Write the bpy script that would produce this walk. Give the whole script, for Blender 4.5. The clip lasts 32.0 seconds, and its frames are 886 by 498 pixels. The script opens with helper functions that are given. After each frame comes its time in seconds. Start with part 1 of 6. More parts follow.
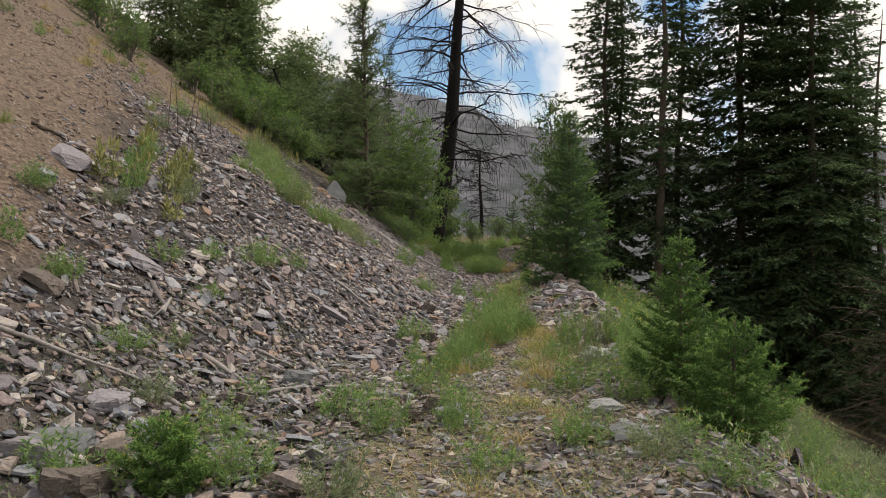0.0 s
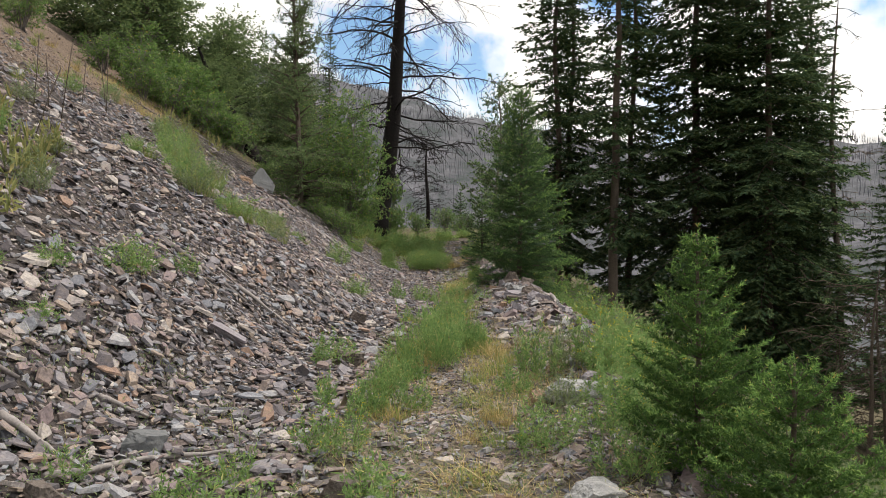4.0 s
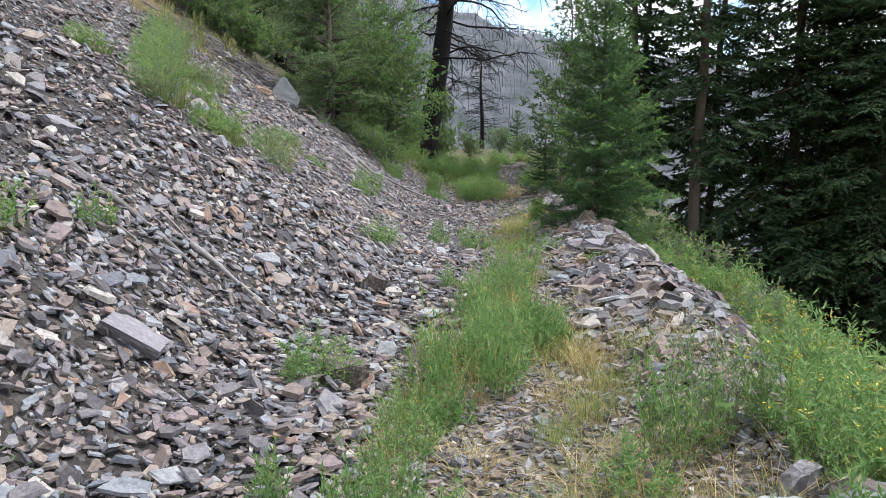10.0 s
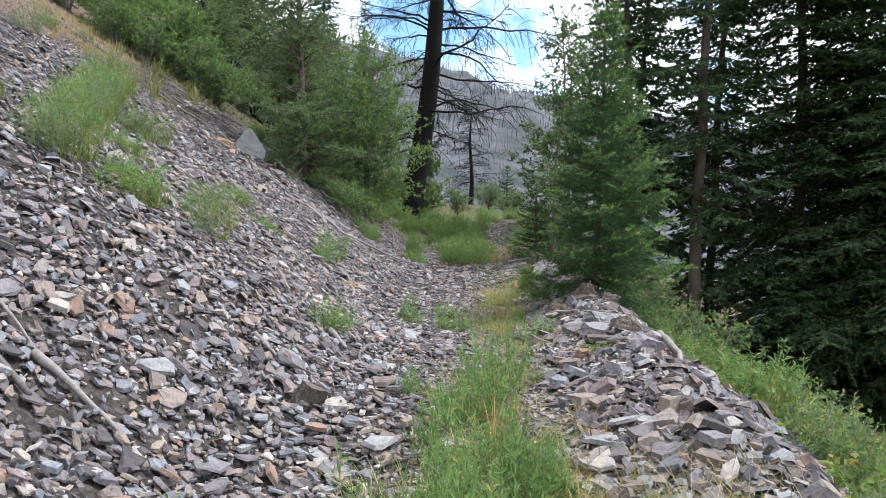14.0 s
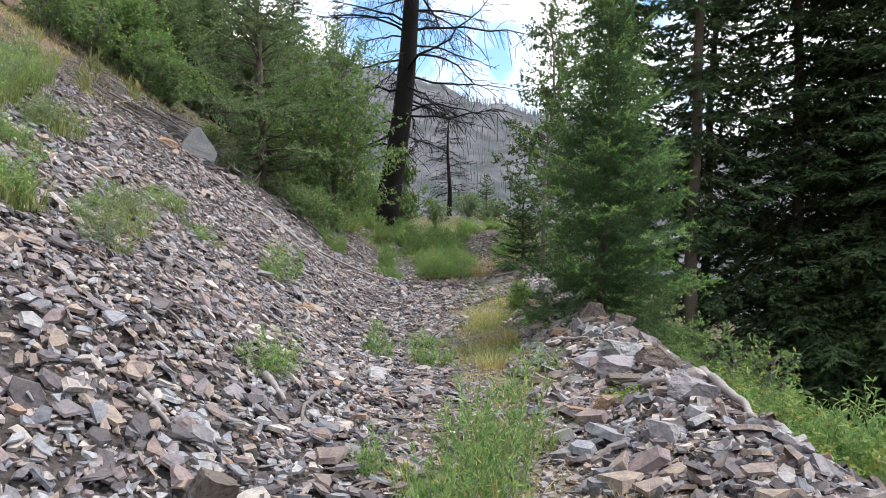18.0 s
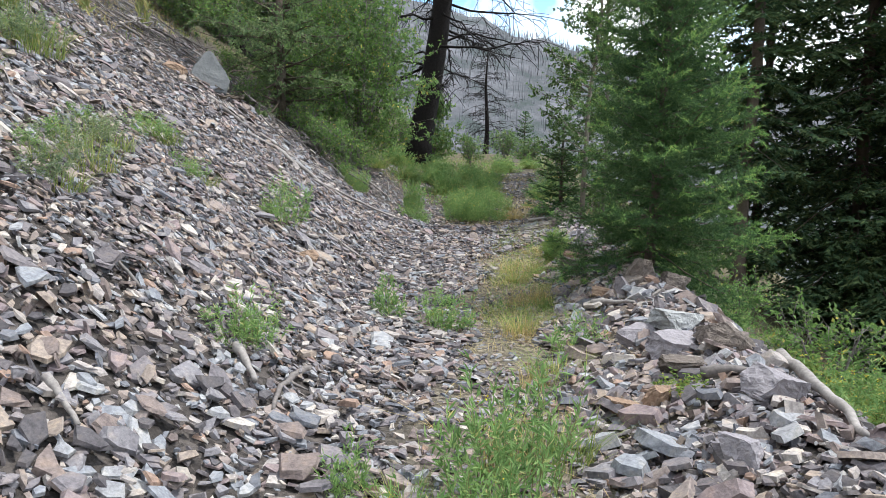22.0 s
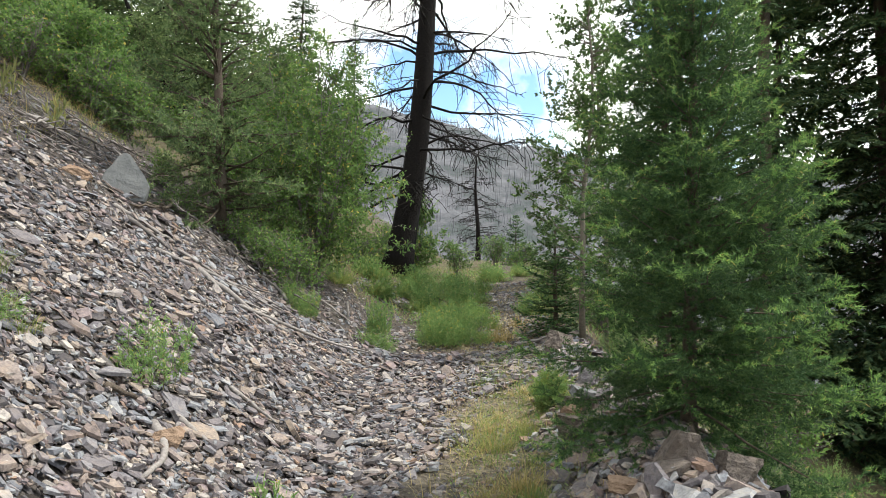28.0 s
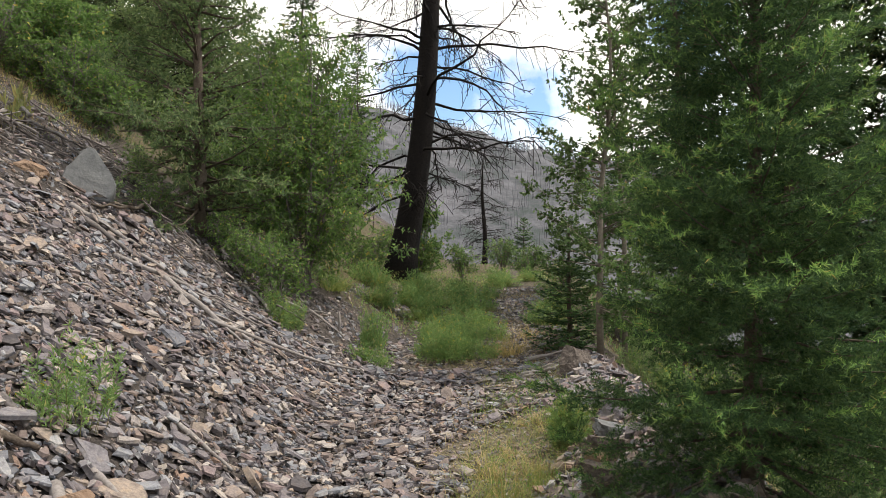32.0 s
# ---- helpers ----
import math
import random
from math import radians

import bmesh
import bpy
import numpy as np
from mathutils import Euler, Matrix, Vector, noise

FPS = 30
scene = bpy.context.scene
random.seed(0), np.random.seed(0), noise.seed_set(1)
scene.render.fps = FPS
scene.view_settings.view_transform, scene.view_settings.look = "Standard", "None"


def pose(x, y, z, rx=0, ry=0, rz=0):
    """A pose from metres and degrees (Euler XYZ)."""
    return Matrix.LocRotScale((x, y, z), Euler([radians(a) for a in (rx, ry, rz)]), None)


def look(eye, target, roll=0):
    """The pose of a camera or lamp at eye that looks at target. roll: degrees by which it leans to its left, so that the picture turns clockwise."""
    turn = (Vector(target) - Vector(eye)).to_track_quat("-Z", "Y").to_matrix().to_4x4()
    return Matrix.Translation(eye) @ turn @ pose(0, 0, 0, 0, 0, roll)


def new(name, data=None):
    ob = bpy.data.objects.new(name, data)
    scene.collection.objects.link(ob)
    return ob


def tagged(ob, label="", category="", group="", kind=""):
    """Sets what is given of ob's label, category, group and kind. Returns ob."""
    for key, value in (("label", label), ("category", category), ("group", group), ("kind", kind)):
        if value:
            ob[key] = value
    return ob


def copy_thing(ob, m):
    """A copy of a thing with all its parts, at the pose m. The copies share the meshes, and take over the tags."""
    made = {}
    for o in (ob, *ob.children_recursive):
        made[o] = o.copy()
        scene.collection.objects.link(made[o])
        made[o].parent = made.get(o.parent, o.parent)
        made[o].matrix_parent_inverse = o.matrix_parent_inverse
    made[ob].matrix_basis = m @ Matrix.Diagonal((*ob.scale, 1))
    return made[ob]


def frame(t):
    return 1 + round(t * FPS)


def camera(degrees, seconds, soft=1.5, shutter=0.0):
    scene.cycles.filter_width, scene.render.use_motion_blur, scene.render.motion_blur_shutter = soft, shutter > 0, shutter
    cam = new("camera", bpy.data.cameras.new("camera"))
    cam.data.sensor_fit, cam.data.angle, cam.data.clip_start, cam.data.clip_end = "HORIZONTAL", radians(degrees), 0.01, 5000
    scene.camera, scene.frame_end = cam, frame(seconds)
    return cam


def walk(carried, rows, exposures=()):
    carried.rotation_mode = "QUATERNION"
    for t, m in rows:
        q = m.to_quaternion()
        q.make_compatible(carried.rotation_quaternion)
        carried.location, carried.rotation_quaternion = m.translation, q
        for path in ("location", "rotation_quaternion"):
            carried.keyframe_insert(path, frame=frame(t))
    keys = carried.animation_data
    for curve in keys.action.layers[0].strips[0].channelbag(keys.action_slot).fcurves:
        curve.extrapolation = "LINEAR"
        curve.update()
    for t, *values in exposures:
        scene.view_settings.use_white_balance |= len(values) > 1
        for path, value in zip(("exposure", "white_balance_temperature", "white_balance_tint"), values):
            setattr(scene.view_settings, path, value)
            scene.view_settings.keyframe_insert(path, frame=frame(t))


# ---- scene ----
cam = camera(61.6, 32.0, soft=0.75)
PATH = [
    (0.0, pose(-0.029, -2.898, 1.205, 90.68, -0.42, 4.62)),
    (0.5, pose(-0.127, -2.685, 1.225, 89.92, -0.84, 1.44)),
    (1.0, pose(-0.097, -2.536, 1.244, 91.75, -0.16, 1.39)),
    (1.5, pose(-0.010, -2.291, 1.259, 92.34, -0.48, 4.50)),
    (2.0, pose(-0.023, -2.017, 1.238, 90.88, -0.51, 0.95)),
    (2.5, pose(0.014, -1.730, 1.248, 90.92, -0.42, -0.54)),
    (3.0, pose(0.092, -1.453, 1.283, 90.92, -0.90, 3.66)),
    (3.5, pose(0.032, -1.137, 1.286, 90.06, -0.07, 1.47)),
    (5.5, pose(0.020, -0.023, 1.394, 90.12, 0.05, 0.00)),
    (6.0, pose(0.096, 0.296, 1.403, 88.53, -2.14, 3.07)),
    (6.5, pose(0.066, 0.561, 1.405, 87.72, -2.21, 3.06)),
    (7.0, pose(-0.002, 0.849, 1.406, 89.72, -0.48, 0.54)),
    (7.5, pose(0.061, 1.163, 1.432, 89.85, -0.67, 4.25)),
    (8.0, pose(0.060, 1.407, 1.429, 87.95, -1.81, 5.26)),
    (8.5, pose(-0.038, 1.687, 1.439, 87.54, -0.96, 1.27)),
    (9.0, pose(-0.033, 1.931, 1.451, 86.32, 0.36, 2.01)),
    (9.5, pose(0.007, 2.192, 1.467, 84.45, 0.09, 6.03)),
    (10.0, pose(-0.045, 2.404, 1.459, 83.94, -0.69, 4.75)),
    (10.5, pose(-0.099, 2.706, 1.467, 83.70, -0.13, 0.97)),
    (11.0, pose(-0.057, 2.917, 1.499, 83.79, -0.28, 2.21)),
    (11.5, pose(-0.006, 3.102, 1.559, 84.98, -0.44, 4.18)),
    (12.0, pose(-0.065, 3.363, 1.561, 86.73, -0.14, 1.74)),
    (12.5, pose(-0.103, 3.552, 1.604, 87.63, 0.45, -1.30)),
    (13.0, pose(-0.020, 3.704, 1.608, 88.61, -0.27, 0.66)),
    (13.5, pose(0.039, 3.912, 1.619, 88.37, -1.17, 3.15)),
    (15.5, pose(0.009, 4.948, 1.544, 87.70, -0.65, 4.93)),
    (16.0, pose(-0.074, 5.173, 1.551, 88.81, -0.14, 1.85)),
    (16.5, pose(-0.099, 5.301, 1.568, 90.04, -0.32, 1.41)),
    (17.0, pose(-0.001, 5.517, 1.565, 89.45, -1.60, 4.20)),
    (17.5, pose(0.031, 5.673, 1.560, 88.11, -1.31, 4.78)),
    (18.0, pose(-0.061, 5.964, 1.553, 89.10, -0.46, 2.38)),
    (18.5, pose(-0.062, 6.085, 1.577, 89.43, -0.17, 2.85)),
    (19.0, pose(0.043, 6.188, 1.579, 89.53, -1.24, 5.38)),
    (19.5, pose(0.117, 6.250, 1.606, 90.46, -0.78, 6.61)),
    (20.0, pose(0.020, 6.419, 1.575, 89.16, -1.26, 5.55)),
    (20.5, pose(-0.163, 6.691, 1.553, 86.96, -1.70, 2.76)),
    (21.0, pose(-0.230, 6.794, 1.534, 85.24, -2.23, 1.45)),
    (21.5, pose(-0.168, 6.867, 1.566, 85.47, -1.52, 2.94)),
    (22.0, pose(0.012, 7.070, 1.585, 84.28, -1.67, 5.25)),
    (22.5, pose(0.058, 7.246, 1.591, 82.83, -2.37, 5.61)),
    (23.0, pose(0.014, 7.507, 1.585, 82.37, -1.85, 2.31)),
    (23.5, pose(0.056, 7.652, 1.616, 84.01, -0.29, 3.00)),
    (24.0, pose(0.194, 7.862, 1.658, 87.82, -0.46, 5.60)),
    (24.5, pose(0.262, 8.028, 1.676, 90.98, -0.77, 5.32)),
    (25.0, pose(0.180, 8.371, 1.668, 92.44, -0.15, 2.53)),
    (25.5, pose(0.147, 8.461, 1.674, 91.74, 0.22, 3.74)),
    (27.5, pose(0.113, 9.355, 1.663, 90.62, 0.32, 3.40)),
    (28.0, pose(0.213, 9.505, 1.745, 92.44, 0.01, 5.00)),
    (28.5, pose(0.186, 9.663, 1.733, 91.64, -0.47, 5.57)),
    (29.0, pose(0.066, 9.819, 1.732, 91.15, -0.40, 3.87)),
    (29.5, pose(0.021, 9.918, 1.745, 91.69, 0.04, 2.20)),
    (30.0, pose(0.107, 10.035, 1.744, 92.87, -0.39, 3.94)),
    (30.5, pose(0.260, 10.162, 1.805, 92.45, -1.21, 8.85)),
    (31.0, pose(0.299, 10.300, 1.810, 91.66, -1.36, 10.68)),
    (31.5, pose(0.200, 10.506, 1.779, 92.43, -0.84, 8.17)),
    (32.0, pose(0.195, 10.643, 1.812, 92.69, 0.09, 5.56)),
]
walk(cam, PATH, [(0.0, -0.71, 7450, 11), (1.0, -0.44, 7450, 11), (3.5, -0.42, 7350, 11), (6.0, -0.46, 6700, 10), (7.0, -0.06, 6600, 11), (8.0, -0.31, 6700, 13), (9.0, 0.08, 6250, 9), (10.0, 0.03, 6200, 9), (13.0, 0.08, 6200, 10), (17.0, 0.04, 6500, 11), (20.0, 0.14, 6400, 10), (23.0, 0.23, 6300, 6), (24.0, 0.30, 6400, 7), (25.0, -0.25, 6700, 8), (28.0, 0.14, 6900, 5), (29.0, -0.03, 7200, 8), (30.0, -0.05, 7300, 7), (31.0, -0.08, 7300, 8), (32.0, -0.23, 7300, 10)])

# ---- world, sun ----
SUN_ELEV, SUN_AZ = 61.0, 74.0   # azimuth from +y towards +x
world = bpy.data.worlds.new("sky")
scene.world = world
world.use_nodes = True
wn, wl = world.node_tree.nodes, world.node_tree.links
wn.clear()
w_out = wn.new("ShaderNodeOutputWorld")
sky = wn.new("ShaderNodeTexSky")
sky.sky_type = "NISHITA"
sky.sun_disc = False
sky.sun_elevation, sky.sun_rotation = radians(SUN_ELEV), radians(SUN_AZ)
sky.air_density, sky.dust_density, sky.ozone_density = 1.1, 0.1, 2.0
bg_sky = wn.new("ShaderNodeBackground")
bg_sky.inputs["Strength"].default_value = 0.15
bg_cloud = wn.new("ShaderNodeBackground")
bg_cloud.inputs["Color"].default_value = (0.95, 0.97, 1.0, 1)
bg_cloud.inputs["Strength"].default_value = 1.85
clouds = wn.new("ShaderNodeTexNoise")
clouds.inputs["Scale"].default_value = 3.1
clouds.inputs["Detail"].default_value = 8.0
clouds.inputs["Roughness"].default_value = 0.55
cloud_ramp = wn.new("ShaderNodeValToRGB")
cloud_ramp.color_ramp.elements[0].position = 0.41
cloud_ramp.color_ramp.elements[1].position = 0.49
w_mix = wn.new("ShaderNodeMixShader")
sky_tone = wn.new("ShaderNodeHueSaturation")
sky_tone.inputs["Saturation"].default_value, sky_tone.inputs["Value"].default_value = 1.15, 1.6
wl.new(sky.outputs["Color"], sky_tone.inputs["Color"])
wl.new(sky_tone.outputs["Color"], bg_sky.inputs["Color"])
wl.new(clouds.outputs["Fac"], cloud_ramp.inputs["Fac"])
wl.new(cloud_ramp.outputs["Color"], w_mix.inputs["Fac"])
wl.new(bg_sky.outputs["Background"], w_mix.inputs[1])
wl.new(bg_cloud.outputs["Background"], w_mix.inputs[2])
wl.new(w_mix.outputs["Shader"], w_out.inputs["Surface"])

sun = new("sun", bpy.data.lights.new("sun", "SUN"))
sun.data.energy, sun.data.angle, sun.data.color = 4.5, radians(0.6), (1.0, 0.965, 0.92)
_ce = math.cos(radians(SUN_ELEV))
sun.matrix_world = look((math.sin(radians(SUN_AZ)) * _ce * 60, math.cos(radians(SUN_AZ)) * _ce * 60, math.sin(radians(SUN_ELEV)) * 60), (0, 0, 0))


# ---- materials ----
def rgb(c):
    return (c[0], c[1], c[2], 1.0)


def ramp_node(nt, stops):
    n = nt.nodes.new("ShaderNodeValToRGB")
    e = n.color_ramp.elements
    while len(e) > 1:
        e.remove(e[-1])
    e[0].position, e[0].color = stops[0][0], rgb(stops[0][1])
    for p, c in stops[1:]:
        k = e.new(p)
        k.color = rgb(c)
    return n


def base_material(name, rough=0.9, spec=0.25):
    m = bpy.data.materials.new(name)
    m.use_nodes = True
    b = m.node_tree.nodes["Principled BSDF"]
    b.inputs["Roughness"].default_value = rough
    b.inputs["Specular IOR Level"].default_value = spec
    return m, m.node_tree, b


def noise_node(nt, scale, detail=4.0, rough=0.6, vector=None):
    n = nt.nodes.new("ShaderNodeTexNoise")
    n.inputs["Scale"].default_value = scale
    n.inputs["Detail"].default_value = detail
    n.inputs["Roughness"].default_value = rough
    if vector is not None:
        nt.links.new(vector, n.inputs["Vector"])
    return n


def mix_rgb(nt, fac, a, b, mode="MIX"):
    n = nt.nodes.new("ShaderNodeMix")
    n.data_type, n.blend_type = "RGBA", mode
    for sock, v in ((n.inputs["Factor"], fac), (n.inputs["A"], a), (n.inputs["B"], b)):
        if isinstance(v, (int, float)):
            sock.default_value = v
        elif isinstance(v, tuple):
            sock.default_value = rgb(v)
        else:
            nt.links.new(v, sock)
    return n.outputs["Result"]


def add_bump(nt, bsdf, height, strength, distance):
    n = nt.nodes.new("ShaderNodeBump")
    n.inputs["Strength"].default_value, n.inputs["Distance"].default_value = strength, distance
    nt.links.new(height, n.inputs["Height"])
    nt.links.new(n.outputs["Normal"], bsdf.inputs["Normal"])


def position(nt):
    return nt.nodes.new("ShaderNodeNewGeometry").outputs["Position"]


def two_scale(name, stops_large, scale_large, stops_small, scale_small, mix=0.5, rough=0.92, bump=0.5, dist=0.01):
    """Colour from a coarse and a fine noise, with relief from the fine one."""
    m, nt, b = base_material(name, rough)
    pos = position(nt)
    big, fine = noise_node(nt, scale_large, 5, 0.6, pos), noise_node(nt, scale_small, 6, 0.65, pos)
    r1, r2 = ramp_node(nt, stops_large), ramp_node(nt, stops_small)
    nt.links.new(big.outputs["Fac"], r1.inputs["Fac"])
    nt.links.new(fine.outputs["Fac"], r2.inputs["Fac"])
    nt.links.new(mix_rgb(nt, mix, r1.outputs["Color"], r2.outputs["Color"]), b.inputs["Base Color"])
    add_bump(nt, b, fine.outputs["Fac"], bump, dist)
    return m


def varied(name, stops, source, rough=0.85, grain=40.0, grain_amount=0.35, bump=0.4, dist=0.004, spec=0.25):
    """One colour per piece (island or object) from a ramp, broken by a grain."""
    m, nt, b = base_material(name, rough, spec)
    pos = position(nt)
    if source == "island":
        rnd = nt.nodes.new("ShaderNodeNewGeometry").outputs["Random Per Island"]
    else:
        rnd = nt.nodes.new("ShaderNodeObjectInfo").outputs["Random"]
    r = ramp_node(nt, stops)
    r.color_ramp.interpolation = "CONSTANT" if len(stops) > 8 else "LINEAR"
    nt.links.new(rnd, r.inputs["Fac"])
    g = noise_node(nt, grain, 5, 0.65, pos)
    gr = ramp_node(nt, [(0.25, (0.45, 0.45, 0.45)), (0.75, (1.25, 1.22, 1.2))])
    nt.links.new(g.outputs["Fac"], gr.inputs["Fac"])
    col = mix_rgb(nt, grain_amount, r.outputs["Color"], gr.outputs["Color"], "MULTIPLY")
    blot = noise_node(nt, grain * 0.28, 4, 0.6, pos)
    br = ramp_node(nt, [(0.35, (0.62, 0.60, 0.62)), (0.5, (1.0, 1.0, 1.0)), (0.68, (1.25, 1.16, 1.02))])
    nt.links.new(blot.outputs["Fac"], br.inputs["Fac"])
    col = mix_rgb(nt, 0.75, col, br.outputs["Color"], "MULTIPLY")
    nt.links.new(col, b.inputs["Base Color"])
    add_bump(nt, b, g.outputs["Fac"], bump, dist)
    return m


def foliage(name, stops, through_light=0.35, rough=0.6, spec=0.2):
    """Leaves and needles: colour varies by piece, and some light passes through."""
    m, nt, b = base_material(name, rough, spec)
    rnd = nt.nodes.new("ShaderNodeNewGeometry").outputs["Random Per Island"]
    big = noise_node(nt, 2.2, 3, 0.6, position(nt))
    r = ramp_node(nt, stops)
    nt.links.new(rnd, r.inputs["Fac"])
    tone = ramp_node(nt, [(0.3, (0.7, 0.74, 0.7)), (0.7, (1.25, 1.2, 1.1))])
    nt.links.new(big.outputs["Fac"], tone.inputs["Fac"])
    col = mix_rgb(nt, 0.8, r.outputs["Color"], tone.outputs["Color"], "MULTIPLY")
    nt.links.new(col, b.inputs["Base Color"])
    t = nt.nodes.new("ShaderNodeBsdfTranslucent")
    nt.links.new(col, t.inputs["Color"])
    mx = nt.nodes.new("ShaderNodeMixShader")
    mx.inputs["Fac"].default_value = through_light
    out = nt.nodes["Material Output"]
    nt.links.new(b.outputs["BSDF"], mx.inputs[1])
    nt.links.new(t.outputs["BSDF"], mx.inputs[2])
    nt.links.new(mx.outputs["Shader"], out.inputs["Surface"])
    return m


SLATE = [(0.00, (0.105, 0.097, 0.104)), (0.07, (0.212, 0.172, 0.160)), (0.15, (0.165, 0.172, 0.196)), (0.23, (0.280, 0.235, 0.215)), (0.31, (0.140, 0.126, 0.134)), (0.38, (0.232, 0.222, 0.238)), (0.46, (0.252, 0.203, 0.205)),
         (0.53, (0.310, 0.258, 0.220)), (0.59, (0.185, 0.170, 0.182)), (0.66, (0.345, 0.315, 0.300)), (0.73, (0.255, 0.268, 0.295)), (0.80, (0.440, 0.405, 0.375)), (0.85, (0.215, 0.196, 0.206)), (0.91, (0.330, 0.335, 0.350)), (0.97, (0.300, 0.212, 0.168))]
DIRT_STONES = [(0.0, (0.14, 0.105, 0.085)), (0.35, (0.225, 0.17, 0.135)), (0.6, (0.19, 0.16, 0.145)), (0.85, (0.30, 0.235, 0.19)), (1.0, (0.36, 0.32, 0.29))]
M_DIRTSTONE = varied("dirt_pebbles", DIRT_STONES, "island", 0.9, 60.0, 0.6, 0.7, 0.005)
M_ROCK = varied("slate_pieces", SLATE, "island", 0.8, 60.0, 0.8, 0.9, 0.006)
M_STONE = varied("slate_stone", SLATE, "object", 0.8, 60.0, 0.8, 0.9, 0.006)
M_GREYROCK = two_scale("grey_boulder", [(0.3, (0.114, 0.121, 0.125)), (0.7, (0.185, 0.188, 0.188))], 3.0, [(0.3, (0.070, 0.074, 0.077)), (0.7, (0.238, 0.240, 0.238))], 25.0, 0.35, 0.9, 0.7, 0.012)
M_WHITEROCK = two_scale("pale_quartzite", [(0.3, (0.24, 0.245, 0.25)), (0.7, (0.37, 0.37, 0.36))], 5.0, [(0.3, (0.16, 0.165, 0.17)), (0.7, (0.50, 0.50, 0.485))], 22.0, 0.55, 0.9, 1.0, 0.03)
M_LILACROCK = two_scale("lilac_slate", [(0.3, (0.190, 0.173, 0.190)), (0.7, (0.300, 0.276, 0.292))], 5.0, [(0.3, (0.130, 0.118, 0.130)), (0.7, (0.380, 0.351, 0.360))], 28.0, 0.5, 0.85, 0.9, 0.02)
M_REDROCK = two_scale("rusty_rock", [(0.3, (0.25, 0.155, 0.105)), (0.7, (0.36, 0.25, 0.175))], 6.0, [(0.3, (0.17, 0.115, 0.08)), (0.7, (0.40, 0.29, 0.21))], 30.0, 0.5, 0.9, 1.0, 0.03)
M_BROWNROCK = two_scale("brown_rock", [(0.3, (0.10, 0.082, 0.072)), (0.7, (0.18, 0.148, 0.128))], 5.0, [(0.3, (0.07, 0.058, 0.052)), (0.7, (0.26, 0.22, 0.19))], 28.0, 0.5, 0.9, 1.0, 0.03)


def ground_material():
    """Scree earth darkened for shade between stones, trail gravel, tan dirt, turf and the far burnt slopes with haze in
    their tint, blended by the cover weights.
    """
    m, nt, b = base_material("mountain_ground", 0.95, 0.15)
    pos = position(nt)
    fine, coarse, wide, far = noise_node(nt, 42.0, 6, 0.7, pos), noise_node(nt, 7.0, 5, 0.6, pos), noise_node(nt, 0.9, 4, 0.6, pos), noise_node(nt, 0.05, 8, 0.75, pos)
    pebbles = nt.nodes.new("ShaderNodeTexVoronoi")
    pebbles.inputs["Scale"].default_value = 26.0
    nt.links.new(pos, pebbles.inputs["Vector"])

    def layer(stops_a, src_a, stops_b, src_b, mix):
        ra, rb = ramp_node(nt, stops_a), ramp_node(nt, stops_b)
        nt.links.new(src_a, ra.inputs["Fac"])
        nt.links.new(src_b, rb.inputs["Fac"])
        return mix_rgb(nt, mix, ra.outputs["Color"], rb.outputs["Color"])

    f, c, w, fr = fine.outputs["Fac"], coarse.outputs["Fac"], wide.outputs["Fac"], far.outputs["Fac"]
    # bare earth, its colour darkened to stand for shadow in the gaps between stones
    shaded_soil = layer([(0.3, (0.045, 0.039, 0.037)), (0.7, (0.095, 0.082, 0.075))], c, [(0.3, (0.03, 0.027, 0.026)), (0.7, (0.14, 0.122, 0.112))], f, 0.5)
    trail = layer([(0.3, (0.10, 0.088, 0.064)), (0.7, (0.20, 0.17, 0.122))], c, [(0.3, (0.06, 0.052, 0.04)), (0.7, (0.29, 0.25, 0.19))], f, 0.55)
    dirt = layer([(0.3, (0.13, 0.095, 0.072)), (0.7, (0.205, 0.152, 0.115))], c, [(0.3, (0.075, 0.056, 0.043)), (0.7, (0.25, 0.19, 0.148))], f, 0.55)
    turf = layer([(0.35, (0.055, 0.05, 0.028)), (0.65, (0.13, 0.108, 0.06))], c, [(0.3, (0.035, 0.034, 0.02)), (0.7, (0.17, 0.145, 0.085))], f, 0.5)
    # far slopes: burnt grey with a blue-lilac tint painted in for haze
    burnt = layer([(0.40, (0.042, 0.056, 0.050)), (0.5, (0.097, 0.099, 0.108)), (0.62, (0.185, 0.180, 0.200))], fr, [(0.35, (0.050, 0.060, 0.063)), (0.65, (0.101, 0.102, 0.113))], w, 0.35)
    at = nt.nodes.new("ShaderNodeAttribute")
    at.attribute_name = "cover"
    sep = nt.nodes.new("ShaderNodeSeparateColor")
    nt.links.new(at.outputs["Color"], sep.inputs["Color"])
    col = mix_rgb(nt, sep.outputs["Red"], shaded_soil, trail)
    col = mix_rgb(nt, sep.outputs["Green"], col, dirt)
    col = mix_rgb(nt, sep.outputs["Blue"], col, turf)
    cell = nt.nodes.new("ShaderNodeSeparateColor")
    nt.links.new(pebbles.outputs["Color"], cell.inputs["Color"])
    grit = ramp_node(nt, [(0.0, (0.45, 0.44, 0.44)), (0.6, (1.0, 1.0, 1.0)), (1.0, (1.7, 1.68, 1.66))])
    nt.links.new(cell.outputs["Red"], grit.inputs["Fac"])
    col = mix_rgb(nt, 0.7, col, grit.outputs["Color"], "MULTIPLY")
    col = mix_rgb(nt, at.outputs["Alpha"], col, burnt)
    nt.links.new(col, b.inputs["Base Color"])
    hsum = nt.nodes.new("ShaderNodeMath")
    hsum.operation = "ADD"
    nt.links.new(f, hsum.inputs[0])
